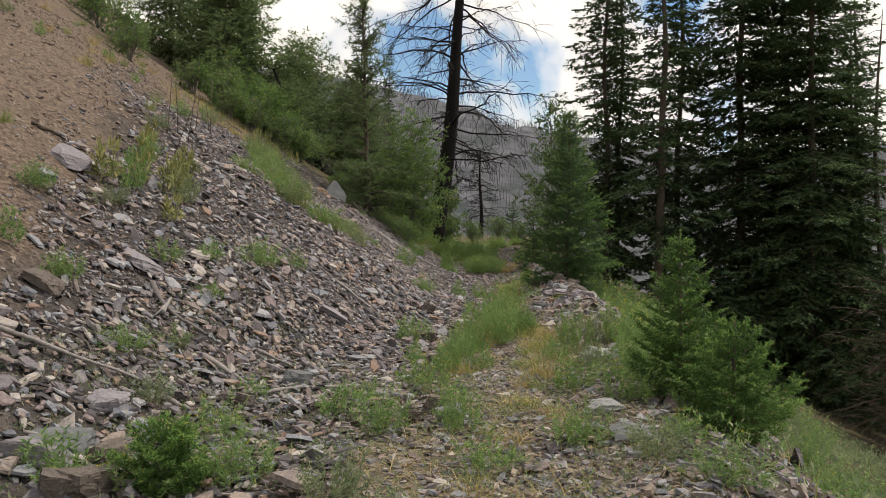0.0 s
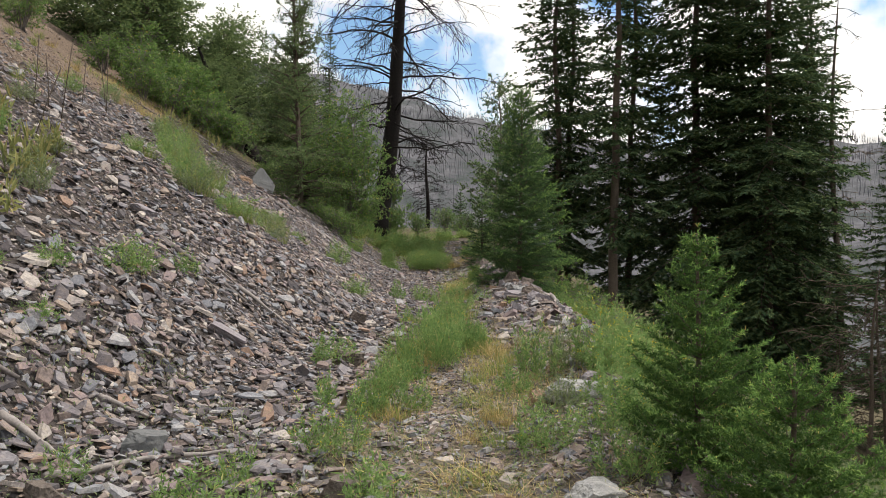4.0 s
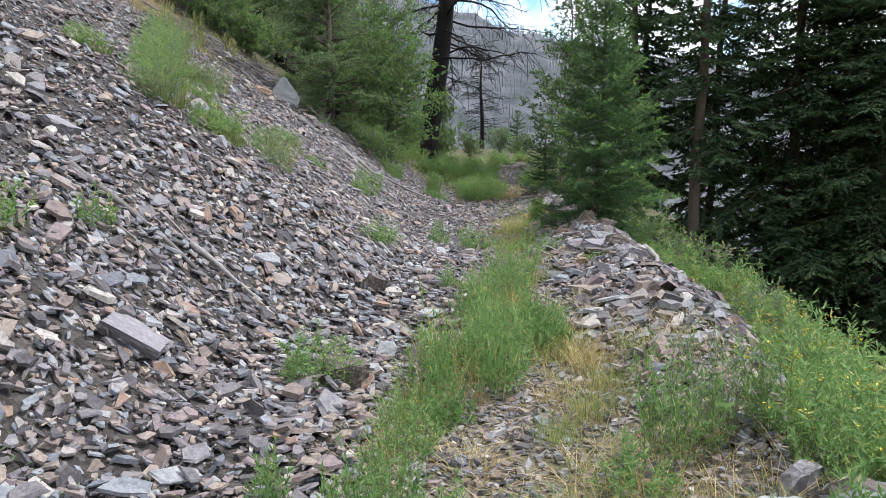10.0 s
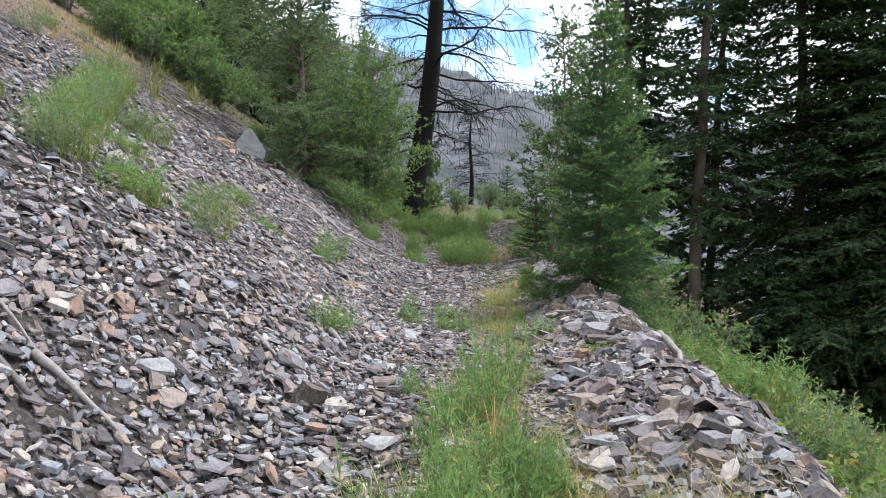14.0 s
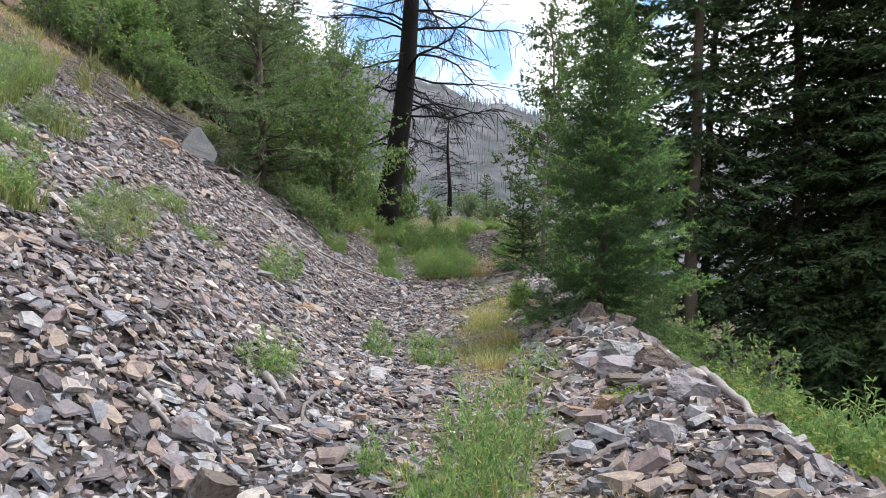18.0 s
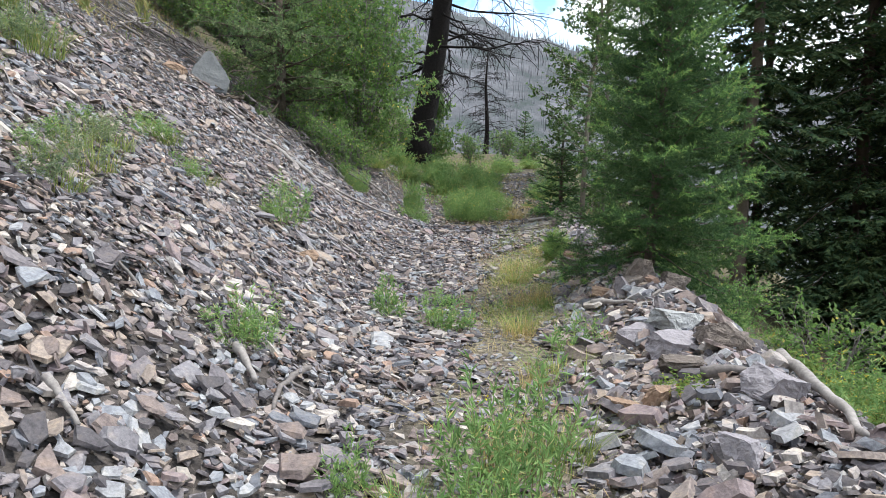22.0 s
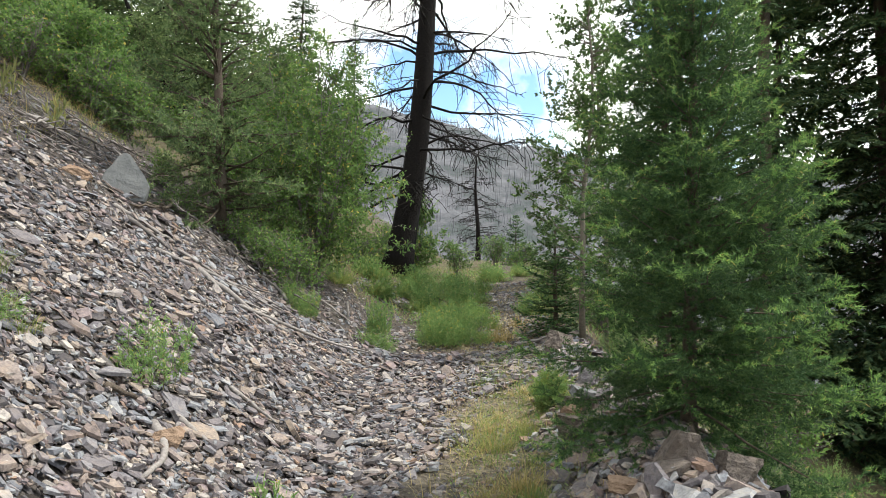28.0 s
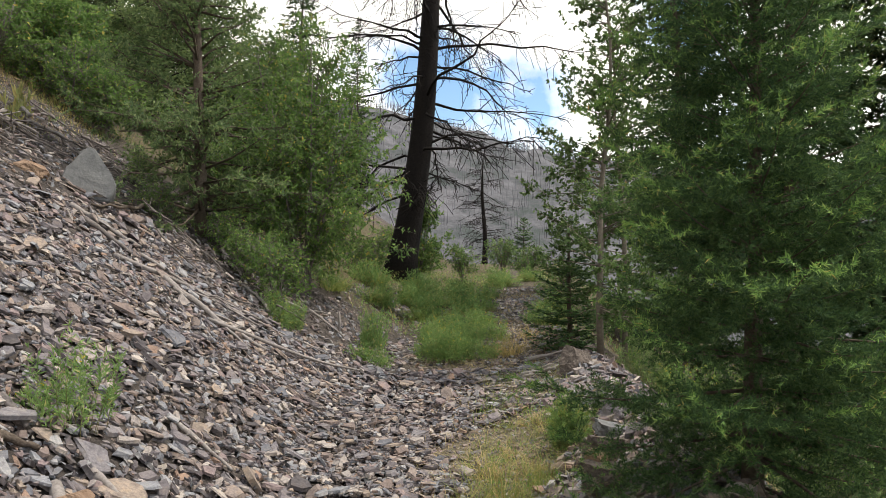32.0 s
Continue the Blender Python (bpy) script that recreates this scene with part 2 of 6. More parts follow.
    nt.links.new(pebbles.outputs["Distance"], hsum.inputs[1])
    add_bump(nt, b, hsum.outputs["Value"], 0.9, 0.02)
    return m


M_GROUND = ground_material()
M_BARK = two_scale("fir_bark", [(0.3, (0.085, 0.065, 0.052)), (0.7, (0.15, 0.12, 0.095))], 6.0, [(0.3, (0.05, 0.04, 0.033)), (0.7, (0.19, 0.155, 0.125))], 45.0, 0.5, 0.95, 0.9, 0.02)
M_CHAR = two_scale("charred_bark", [(0.3, (0.007, 0.006, 0.006)), (0.7, (0.015, 0.012, 0.011))], 1.2, [(0.3, (0.006, 0.005, 0.005)), (0.72, (0.025, 0.020, 0.019))], 14.0, 0.5, 0.95, 1.0, 0.04)
M_DEADWOOD = two_scale("weathered_wood", [(0.3, (0.202, 0.179, 0.163)), (0.7, (0.331, 0.301, 0.286))], 3.0, [(0.3, (0.120, 0.103, 0.097)), (0.7, (0.405, 0.376, 0.357))], 40.0, 0.5, 0.85, 0.6, 0.006)
M_GREYTWIG = two_scale("grey_dead_twigs", [(0.3, (0.108, 0.092, 0.086)), (0.7, (0.198, 0.176, 0.166))], 3.0, [(0.3, (0.063, 0.055, 0.052)), (0.7, (0.270, 0.242, 0.230))], 40.0, 0.5, 0.9, 0.4, 0.004)
# far trunk greys lean blue-lilac: distance haze put into the colour
M_BURNT_HAZE = varied("burnt_hazy_trunks", [(0.0, (0.093, 0.103, 0.110)), (0.35, (0.128, 0.129, 0.147)), (0.7, (0.162, 0.162, 0.186)), (1.0, (0.212, 0.211, 0.239))], "island", 0.95, 0.3, 0.2, 0.0, 0.004)
M_ASPENBARK = two_scale("aspen_bark", [(0.3, (0.13, 0.115, 0.095)), (0.7, (0.21, 0.185, 0.15))], 5.0, [(0.3, (0.08, 0.068, 0.055)), (0.7, (0.27, 0.235, 0.19))], 30.0, 0.5, 0.8, 0.5, 0.006)
M_SPRUCE = foliage("dark_spruce_needles", [(0.0, (0.052, 0.098, 0.058)), (0.6, (0.098, 0.155, 0.078)), (1.0, (0.155, 0.200, 0.088))], 0.25, 0.85, 0.04)
M_FIR = foliage("fir_needles", [(0.0, (0.036, 0.082, 0.040)), (0.55, (0.076, 0.149, 0.059)), (1.0, (0.138, 0.224, 0.078))], 0.3)
M_FIR_YOUNG = foliage("young_fir_needles", [(0.0, (0.047, 0.114, 0.034)), (0.6, (0.091, 0.178, 0.047)), (1.0, (0.143, 0.243, 0.063))], 0.3)
M_DOUG = foliage("douglas_fir_needles", [(0.0, (0.087, 0.147, 0.079)), (0.6, (0.168, 0.245, 0.109)), (1.0, (0.273, 0.344, 0.166))], 0.48)
M_JUNIPER = foliage("juniper_foliage", [(0.0, (0.085, 0.134, 0.065)), (0.6, (0.160, 0.230, 0.104)), (1.0, (0.281, 0.350, 0.154))], 0.42)
M_LEAF = foliage("willow_leaves", [(0.0, (0.090, 0.171, 0.056)), (0.6, (0.155, 0.268, 0.083)), (0.95, (0.238, 0.348, 0.110)), (1.0, (0.480, 0.386, 0.110))], 0.5)
M_ASPENLEAF = foliage("aspen_leaves", [(0.0, (0.068, 0.126, 0.049)), (0.6, (0.115, 0.190, 0.068)), (1.0, (0.178, 0.253, 0.098))], 0.42)
M_HERB = foliage("herb_leaves", [(0.0, (0.136, 0.239, 0.086)), (0.6, (0.223, 0.361, 0.132)), (0.92, (0.319, 0.445, 0.179)), (1.0, (0.540, 0.490, 0.215))], 0.5)
M_BRAMBLE = foliage("bramble_leaves", [(0.0, (0.13, 0.22, 0.06)), (0.55, (0.22, 0.32, 0.09)), (0.85, (0.33, 0.36, 0.11)), (1.0, (0.45, 0.30, 0.10))], 0.48)
M_HERB_GREY = foliage("greygreen_leaves", [(0.0, (0.144, 0.204, 0.118)), (0.6, (0.236, 0.300, 0.167)), (1.0, (0.354, 0.383, 0.234))], 0.5)
M_GRASS = foliage("grass_blades", [(0.0, (0.131, 0.204, 0.058)), (0.5, (0.233, 0.308, 0.091)), (0.8, (0.363, 0.374, 0.134)), (1.0, (0.567, 0.451, 0.232))], 0.48)
M_STRAW = foliage("dry_grass", [(0.0, (0.240, 0.218, 0.078)), (0.4, (0.432, 0.333, 0.144)), (0.8, (0.576, 0.448, 0.228)), (1.0, (0.672, 0.552, 0.324))], 0.35)
M_FLOWER = foliage("yellow_flowers", [(0.0, (0.55, 0.42, 0.03)), (1.0, (0.72, 0.58, 0.07))], 0.3)
M_MULLEIN = foliage("mullein_leaves", [(0.0, (0.19, 0.23, 0.09)), (0.6, (0.29, 0.31, 0.13)), (1.0, (0.42, 0.36, 0.16))], 0.35)
# outer needles: paler new growth, brightened further to stand for sunlit tips
M_FIR_LIT_TIP = foliage("fir_sunlit_new_growth", [(0.0, (0.132, 0.274, 0.085)), (0.7, (0.232, 0.394, 0.114)), (0.96, (0.352, 0.470, 0.144)), (1.0, (0.577, 0.409, 0.151))], 0.4)
M_STEM = two_scale("green_stems", [(0.3, (0.14, 0.16, 0.06)), (0.7, (0.22, 0.21, 0.09))], 8.0, [(0.3, (0.12, 0.11, 0.05)), (0.7, (0.27, 0.24, 0.12))], 60.0, 0.5)


# ---- mesh helpers ----
rng = np.random.default_rng(7)


def mesh_polys(name, verts, sizes, loops, mats, mat_index=None, smooth=False):
    """A mesh from vertices, the corner count of each face and the running list of corners."""
    me = bpy.data.meshes.new(name)
    verts = np.asarray(verts, np.float32).reshape(-1, 3)
    sizes, loops = np.asarray(sizes, np.int32), np.asarray(loops, np.int32)
    me.vertices.add(len(verts))
    me.vertices.foreach_set("co", verts.ravel())
    me.loops.add(len(loops))
    me.loops.foreach_set("vertex_index", loops)
    me.polygons.add(len(sizes))
    starts = np.concatenate([[0], np.cumsum(sizes)[:-1]]).astype(np.int32)
    me.polygons.foreach_set("loop_start", starts)
    for m in (mats if isinstance(mats, (list, tuple)) else [mats]):
        me.materials.append(m)
    if mat_index is not None:
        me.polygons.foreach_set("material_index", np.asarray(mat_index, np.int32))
    me.polygons.foreach_set("use_smooth", np.full(len(sizes), smooth))
    me.update(calc_edges=True)
    return me


def thing(name, label, category, at=(0, 0, 0), group="", kind=""):
    e = new(name)
    e.location = at
    return tagged(e, label, category, group, kind)


def part_mesh(name, me, parent, label="", kind=""):
    ob = new(name, me)
    ob.parent = parent
    return tagged(ob, label, "", "", kind)


def unit(v):
    return v / (np.linalg.norm(v, axis=-1, keepdims=True) + 1e-9)


def blades(base, direction, normal, length, width, bend=0.0):
    """Diamond leaves: four corners each, folded along nothing, base to tip."""
    base, direction, normal = (np.asarray(v, float) for v in (base, direction, normal))
    side = unit(np.cross(direction, normal))
    L, W = np.asarray(length)[:, None], np.asarray(width)[:, None]
    mid = base + direction * L * 0.45 + normal * (L * bend)
    v = np.stack([base, mid + side * W * 0.5, base + direction * L, mid - side * W * 0.5], 1)
    n = len(base)
    return v.reshape(-1, 3), np.full(n, 4), np.arange(4 * n)


def needles(base, direction, normal, length, width):
    """Triangles, wide at the base."""
    side = unit(np.cross(direction, normal))
    L, W = np.asarray(length)[:, None], np.asarray(width)[:, None]
    v = np.stack([base - side * W * 0.5, base + side * W * 0.5, base + direction * L], 1)
    n = len(base)
    return v.reshape(-1, 3), np.full(n, 3), np.arange(3 * n)


def tubes(paths, radii, sides=5):
    """Tapered tubes along polylines. paths: list of (k, 3); radii: list of (k,)."""
    V, S, L, off = [], [], [], 0
    ang = np.linspace(0, 2 * np.pi, sides, endpoint=False)
    for p, r in zip(paths, radii):
        p, r = np.asarray(p, float), np.asarray(r, float)
        k = len(p)
        t = unit(np.gradient(p, axis=0))
        ref = np.where(np.abs(t[:, 2:3]) > 0.9, np.array([[1.0, 0, 0]]), np.array([[0, 0, 1.0]]))
        a = unit(np.cross(t, ref))
        b = np.cross(t, a)
        ring = p[:, None] + r[:, None, None] * (np.cos(ang)[None, :, None] * a[:, None] + np.sin(ang)[None, :, None] * b[:, None])
        V.append(ring.reshape(-1, 3))
        i, j = np.meshgrid(np.arange(k - 1), np.arange(sides), indexing="ij")
        j2 = (j + 1) % sides
        q = np.stack([i * sides + j, i * sides + j2, (i + 1) * sides + j2, (i + 1) * sides + j], -1).reshape(-1, 4)
        L.append((q + off).ravel())
        S.append(np.full(len(q), 4))
        L.append(np.concatenate([np.arange(sides)[::-1], (k - 1) * sides + np.arange(sides)]) + off)
        S.append(np.array([sides, sides]))
        off += k * sides
    return np.concatenate(V), np.concatenate(S), np.concatenate(L)


def joined(*chunks):
    V, S, L, off = [], [], [], 0
    for v, s, l in chunks:
        V.append(v), S.append(s), L.append(np.asarray(l) + off)
        off += len(v)
    return np.concatenate(V), np.concatenate(S), np.concatenate(L)


# ---- the lie of the land ----
ROW_Y = [-12, 0, 4, 6, 8.4, 10, 12, 14.5, 18, 21, 28, 35, 50, 70]
TRAIL_Z = [-.25, -.1, -.04, .0, .06, .22, .26, .3, .5, .66, 1.25, 1.85, 2.8, 3.4]
FOOT_X = [-2.6, -2.5, -2.3, -1.7, -1.45, -1.1, -1.15, -1.35, -1.6, -1.7, -2.3, -3.7, -4.4, -5]
BERM_X = [1.3, 1.2, 1.2, 1.35, 1.5, 1.48, 1.42, 1.35, 1.2, 1.1, .9, 1.2, 2, 3]
BERM_H = [.05, .08, .14, .2, .26, .24, .27, .38, .36, .26, .1, .05, 0, 0]


def soft(v, k):
    return k * np.logaddexp(0, v / k)


def wavy(x, y, s, seed=0.0):
    """Cheap smooth noise, about -1 to 1."""
    return (np.sin(x * s + 1.3 + seed) * np.cos(y * s * 1.13 + 0.7 * seed) + 0.6 * np.sin(x * s * 2.3 - y * s * 1.9 + 2.1 + seed)
            + 0.4 * np.cos(x * s * 4.1 + y * s * 3.7 + seed * 1.7)) / 2.0


def near_ground(x, y):
    zt, xf = np.interp(y, ROW_Y, TRAIL_Z), np.interp(y, ROW_Y, FOOT_X)
    xb, hb = np.interp(y, ROW_Y, BERM_X), np.interp(y, ROW_Y, BERM_H)
    return zt + 0.67 * soft(xf - x, 0.22) + hb * np.exp(-((x - xb) / 0.6) ** 2) - 0.75 * soft(x - xb - 0.55, 0.25) + 0.3 * soft(x - xb - 3.2, 0.6)


def ground(x, y):
    x, y = np.asarray(x, float), np.asarray(y, float)
    z = near_ground(x, y) + 0.025 * wavy(x, y, 2.1) + 0.10 * wavy(x, y, 0.45, 2.0) * np.clip(np.abs(x) / 5 - 0.4, 0, 1)
    # the hillside eases off high above, the valley floor lies below
    top = 30 + 0.15 * np.maximum(0, z - 30)
    z = np.where(z > 25, 25 + (top - 25) * (1 - np.exp(-(z - 25) / 25)) + 0.12 * np.maximum(0, z - 40), z)
    z = np.where(z < -12, -12 - 10 * (1 - np.exp((z + 12) / 10)), z)
    # the ground ahead sinks to the valley, then the far mountain stands
    ahead = np.clip((y - 75) / 80, 0, 1)
    z = z * (1 - ahead) + (-14.0) * ahead
    far = np.clip((np.hypot(x, y) - 150) / 420, 0, 1)
    az = np.degrees(np.arctan2(x, np.maximum(y, 1.0)))
    ridge = np.interp(az, [-90, -40, -10, 0, 6, 12, 20, 30, 45, 90], [160, 160, 142, 119, 106, 92, 78, 86, 80, 70])
    rise = far * far * (3 - 2 * far)
    z = z + rise * (ridge + 9 * wavy(x, y, 0.017) + 4 * wavy(x, y, 0.06) + 1.5 * wavy(x, y, 0.2))
    return z


def ground_normal(x, y, e=0.05):
    gx = (ground(x + e, y) - ground(x - e, y)) / (2 * e)
    gy = (ground(x, y + e) - ground(x, y - e)) / (2 * e)
    return unit(np.stack([-gx, -gy, np.ones_like(gx)], -1))


def gz(x, y):
    return float(ground(np.array([x]), np.array([y]))[0])


def axis_steps(lo, hi, fine, reach):
    inner = np.arange(lo, hi + 1e-6, fine)
    grow, out_hi, out_lo, s = 1.16, [], [], fine
    v = hi
    while v < reach:
        s *= grow
        v += s
        out_hi.append(v)
    s, v = fine, lo
    while v > -reach:
        s *= grow
        v -= s
        out_lo.append(v)
    return np.concatenate([out_lo[::-1], inner, out_hi])


def dirt_edge(y):
    return np.interp(y, [0, 3, 6, 9, 12, 16, 20, 24], [-3.6, -4.1, -5.2, -6.35, -7.8, -8.6, -8.2, -9.0])


def scree_right(y):
    return np.interp(y, [-4, 1, 4, 6, 8, 10, 13, 15, 16.8, 17.6, 18.5, 20.2, 20.8], [-1.4, -1.0, -0.75, -0.8, -0.6, -0.45, -0.3, -0.35, -0.4, 0.0, 0.6, 0.6, -1.2])


gx_, gy_ = axis_steps(-9, 6, 0.22, 2500), axis_steps(-5, 26, 0.25, 2500)
X_, Y_ = np.meshgrid(gx_, gy_, indexing="xy")
Z_ = ground(X_, Y_)
nx_, ny_ = len(gx_), len(gy_)
ii, jj = np.meshgrid(np.arange(ny_ - 1), np.arange(nx_ - 1), indexing="ij")
quads = np.stack([ii * nx_ + jj, ii * nx_ + jj + 1, (ii + 1) * nx_ + jj + 1, (ii + 1) * nx_ + jj], -1).reshape(-1, 4)
cover_edge = 0.35 * wavy(X_, Y_, 2.3, 5.0) + 0.2 * wavy(X_, Y_, 6.1, 1.0)


def step(v, w):
    return np.clip(v / w + 0.5, 0, 1)


w_trail = step(X_ - scree_right(Y_) + 0.1 + cover_edge, 0.5) * step(0.95 + cover_edge - X_, 0.5)
w_dirt = step(dirt_edge(Y_) + cover_edge - X_, 0.6) * step(60 - Y_, 2.0)
w_trail = w_trail * np.where(Y_ > 21.5, 0.25, 1.0)
w_dirt = w_dirt * np.where((Y_ > 18.0) & (X_ > -8.6), 0.2, 1.0)
w_turf = np.maximum(step(X_ - 1.75 + cover_edge, 0.6), step(Y_ - 24.5 + 2 * cover_edge, 3.0) * (1 - 0.8 * np.exp(-((X_ - 0.2) / 0.7) ** 2)))
w_turf = w_turf * np.where((X_ < 0), step(X_ + 8.5 + cover_edge, 1.5), 1.0)
# from 90 m out the haze-tinted burnt colours take over
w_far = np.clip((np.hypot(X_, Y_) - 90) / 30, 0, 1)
ground_mesh = mesh_polys("ground", np.stack([X_, Y_, Z_], -1), np.full(len(quads), 4), quads.ravel(), M_GROUND, None, True)
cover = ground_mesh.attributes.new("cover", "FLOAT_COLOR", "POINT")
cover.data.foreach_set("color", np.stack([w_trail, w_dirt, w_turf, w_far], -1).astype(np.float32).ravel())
ground_ob = tagged(new("ground", ground_mesh), "rocky mountainside ground with a narrow worn trail", "ground", "", "structure")


# ---- stones ----
def slabs(x, y, r, flat, tilt, sink, gen, k=5):
    """Broken slate pieces: five-cornered slabs with bevelled, uneven tops, lying on the ground."""
    n = len(x)
    ang = np.sort(gen.uniform(0, 1, (n, k)) * 0.6 + np.arange(k)[None] * 1.0, 1) / k * 2 * np.pi
    rad = r[:, None] * gen.uniform(0.5, 1.3, (n, k))
    el = gen.uniform(0.38, 0.95, (n, 1))
    px, py = np.cos(ang) * rad, np.sin(ang) * rad * el
    h = (r * flat * gen.uniform(0.5, 1.5, n))[:, None]
    low = np.stack([px, py, np.zeros((n, k)) - 0.5 * h], -1)
    shrink = gen.uniform(0.72, 1.0, (n, k))
    top = np.stack([px * shrink, py * shrink, 0.5 * h * gen.uniform(0.5, 1.3, (n, k))], -1)
    P = np.concatenate([low, top], 1)
    nrm = unit(ground_normal(x, y) + gen.normal(0, 1, (n, 3)) * tilt[:, None])
    a0 = gen.uniform(0, 2 * np.pi, n)
    ref = np.stack([np.cos(a0), np.sin(a0), np.zeros(n)], -1)
    u = unit(np.cross(ref, nrm))
    w = np.cross(nrm, u)
    Q = P[:, :, 0:1] * u[:, None] + P[:, :, 1:2] * w[:, None] + P[:, :, 2:3] * nrm[:, None]
    Q = Q + np.stack([x, y, ground(x, y) + sink], -1)[:, None]
    base = (np.arange(n) * 2 * k)[:, None]
    j = np.arange(k)
    sides_ = np.stack([j, (j + 1) % k, (j + 1) % k + k, j + k], -1).ravel()[None] + base
    topf = (j + k)[None] + base
    loops = np.concatenate([sides_, topf], 1)
    sizes = np.tile(np.array([4] * k + [k]), n)
    return Q.reshape(-1, 3), sizes, loops.ravel()


def boulder_bm(sx, sy, sz, seed, cuts=9, peak=0.0):
    """An angular block: a box cut by random planes, edges a little worn."""
    g = random.Random(seed)
    bm = bmesh.new()
    bmesh.ops.create_cube(bm, size=2.0)
    for v in bm.verts:
        v.co += Vector((g.uniform(-1, 1), g.uniform(-1, 1), g.uniform(-1, 1))) * 0.3
    for _ in range(cuts):
        n = Vector((g.uniform(-1, 1), g.uniform(-1, 1), g.uniform(-0.6, 0.8))).normalized()
        res = bmesh.ops.bisect_plane(bm, geom=bm.verts[:] + bm.edges[:] + bm.faces[:], plane_co=n * g.uniform(0.8, 1.2), plane_no=n, clear_outer=True)
        edges = [e for e in res["geom_cut"] if isinstance(e, bmesh.types.BMEdge)]
        if edges:
            bmesh.ops.contextual_create(bm, geom=edges)
    if peak:
        for v in bm.verts:
            if v.co.z > 0:
                f = 1 - peak * v.co.z
                v.co.x *= max(0.12, f)
                v.co.y *= max(0.3, f)
    bmesh.ops.triangulate(bm, faces=[f for f in bm.faces if len(f.verts) > 4])
    bmesh.ops.subdivide_edges(bm, edges=[e for e in bm.edges if e.calc_length() > 0.5], cuts=1, use_grid_fill=False)
    bmesh.ops.triangulate(bm, faces=bm.faces[:])
    bmesh.ops.subdivide_edges(bm, edges=bm.edges[:], cuts=2, use_grid_fill=True)
    for v in bm.verts:
        v.co += noise.noise_vector(v.co * 2.3 + Vector((seed, 0, 0))) * 0.10 + noise.noise_vector(v.co * 6.0) * 0.035
    bmesh.ops.bevel(bm, geom=[e for e in bm.edges if e.is_manifold and e.calc_face_angle() > 0.5], offset=0.03, segments=1, affect="EDGES", clamp_overlap=True)
    for v in bm.verts:
        v.co += Vector((g.uniform(-1, 1), g.uniform(-1, 1), g.uniform(-1, 1))) * 0.012
        v.co.x, v.co.y, v.co.z = v.co.x * sx, v.co.y * sy, v.co.z * sz
    bmesh.ops.recalc_face_normals(bm, faces=bm.faces[:])
    return bm


def boulder(name, x, y, size, mat, label, seed, turn=(0, 0, 0), rise=0.35, peak=0.0, group=""):
    bm = boulder_bm(size[0] / 2, size[1] / 2, size[2] / 2, seed, 7, peak)
    me = bpy.data.meshes.new(name)
    bm.to_mesh(me)
    bm.free()
    me.materials.append(mat)
    ob = new(name, me)
    ob.matrix_world = pose(x, y, gz(x, y) + size[2] * (rise - 0.02), *turn)
    return tagged(ob, label, "rock", group)


def sample(n, x0, x1, y0, y1, keep, gen):
    x, y = gen.uniform(x0, x1, n), gen.uniform(y0, y1, n)
    m = keep(x, y) > gen.uniform(0, 1, n)
    return x[m], y[m]


def scree_mask(x, y):
    e = 0.3 * wavy(x, y, 1.7, 1.0)
    left = (x < scree_right(y) + e) & (x > dirt_edge(y) + e * 2)
    d = left * np.where(y < 3.2 + e, 0.65, 1.0)
    d = d * np.where((y > 20) & (x > -6), 0.25, 1.0) * np.where(y > 23, 0, 1)
    # brush strip above the snag's foot line stays clear
    return d * np.where((y > 18.5) & (x < -4.3 - (y - 19) * 0.2), 0.5, 1.0)


def berm_mask(x, y):
    e = 0.2 * wavy(x, y, 2.4, 3.0)
    lo = np.interp(y, [6, 8, 10, 12, 14, 18, 22], [0.9, 0.65, 0.5, 0.35, 0.45, 0.55, 0.6])
    hi = np.interp(y, [6, 8, 10, 12, 14, 17, 22], [1.7, 2.05, 2.25, 2.35, 2.5, 2.1, 1.0])
    return ((x > lo + e) & (x < hi + e) & (y > 6.3)) * np.where(y < 7.6, 0.6, 1.0)


def trail_mask(x, y):
    return ((x > scree_right(y)) & (x < 1.2)) * 0.5


def dirt_mask(x, y):
    # a stony tongue runs down the dirt
    tongue = np.abs(x + 5.2 + 0.42 * (y - 5)) < 0.35 + 0.25 * wavy(x, y, 1.5)
    return (x < dirt_edge(y) + 0.4) * np.where(tongue, 0.95, 0.1)


def beyond_mask(x, y):
    return (x > -2.6 - 0.12 * (y - 20)) * np.clip(0.45 + 0.7 * wavy(x, y, 1.2, 3.0), 0.06, 1) * np.where((x > -0.1) & (x < 0.7), 1.3, 0.8)


def strip_mask(x, y):
    return (x > scree_right(y) - 0.2) * np.clip(0.6 + 0.6 * wavy(x, y, 2.0, 5.0), 0.15, 1)


def pebble_mask(x, y):
    return (x < dirt_edge(y) + 0.7) * np.clip(0.55 + 0.6 * wavy(x, y, 0.9, 4.0) + 0.4 * wavy(x, y, 3.1, 1.0), 0.1, 1)


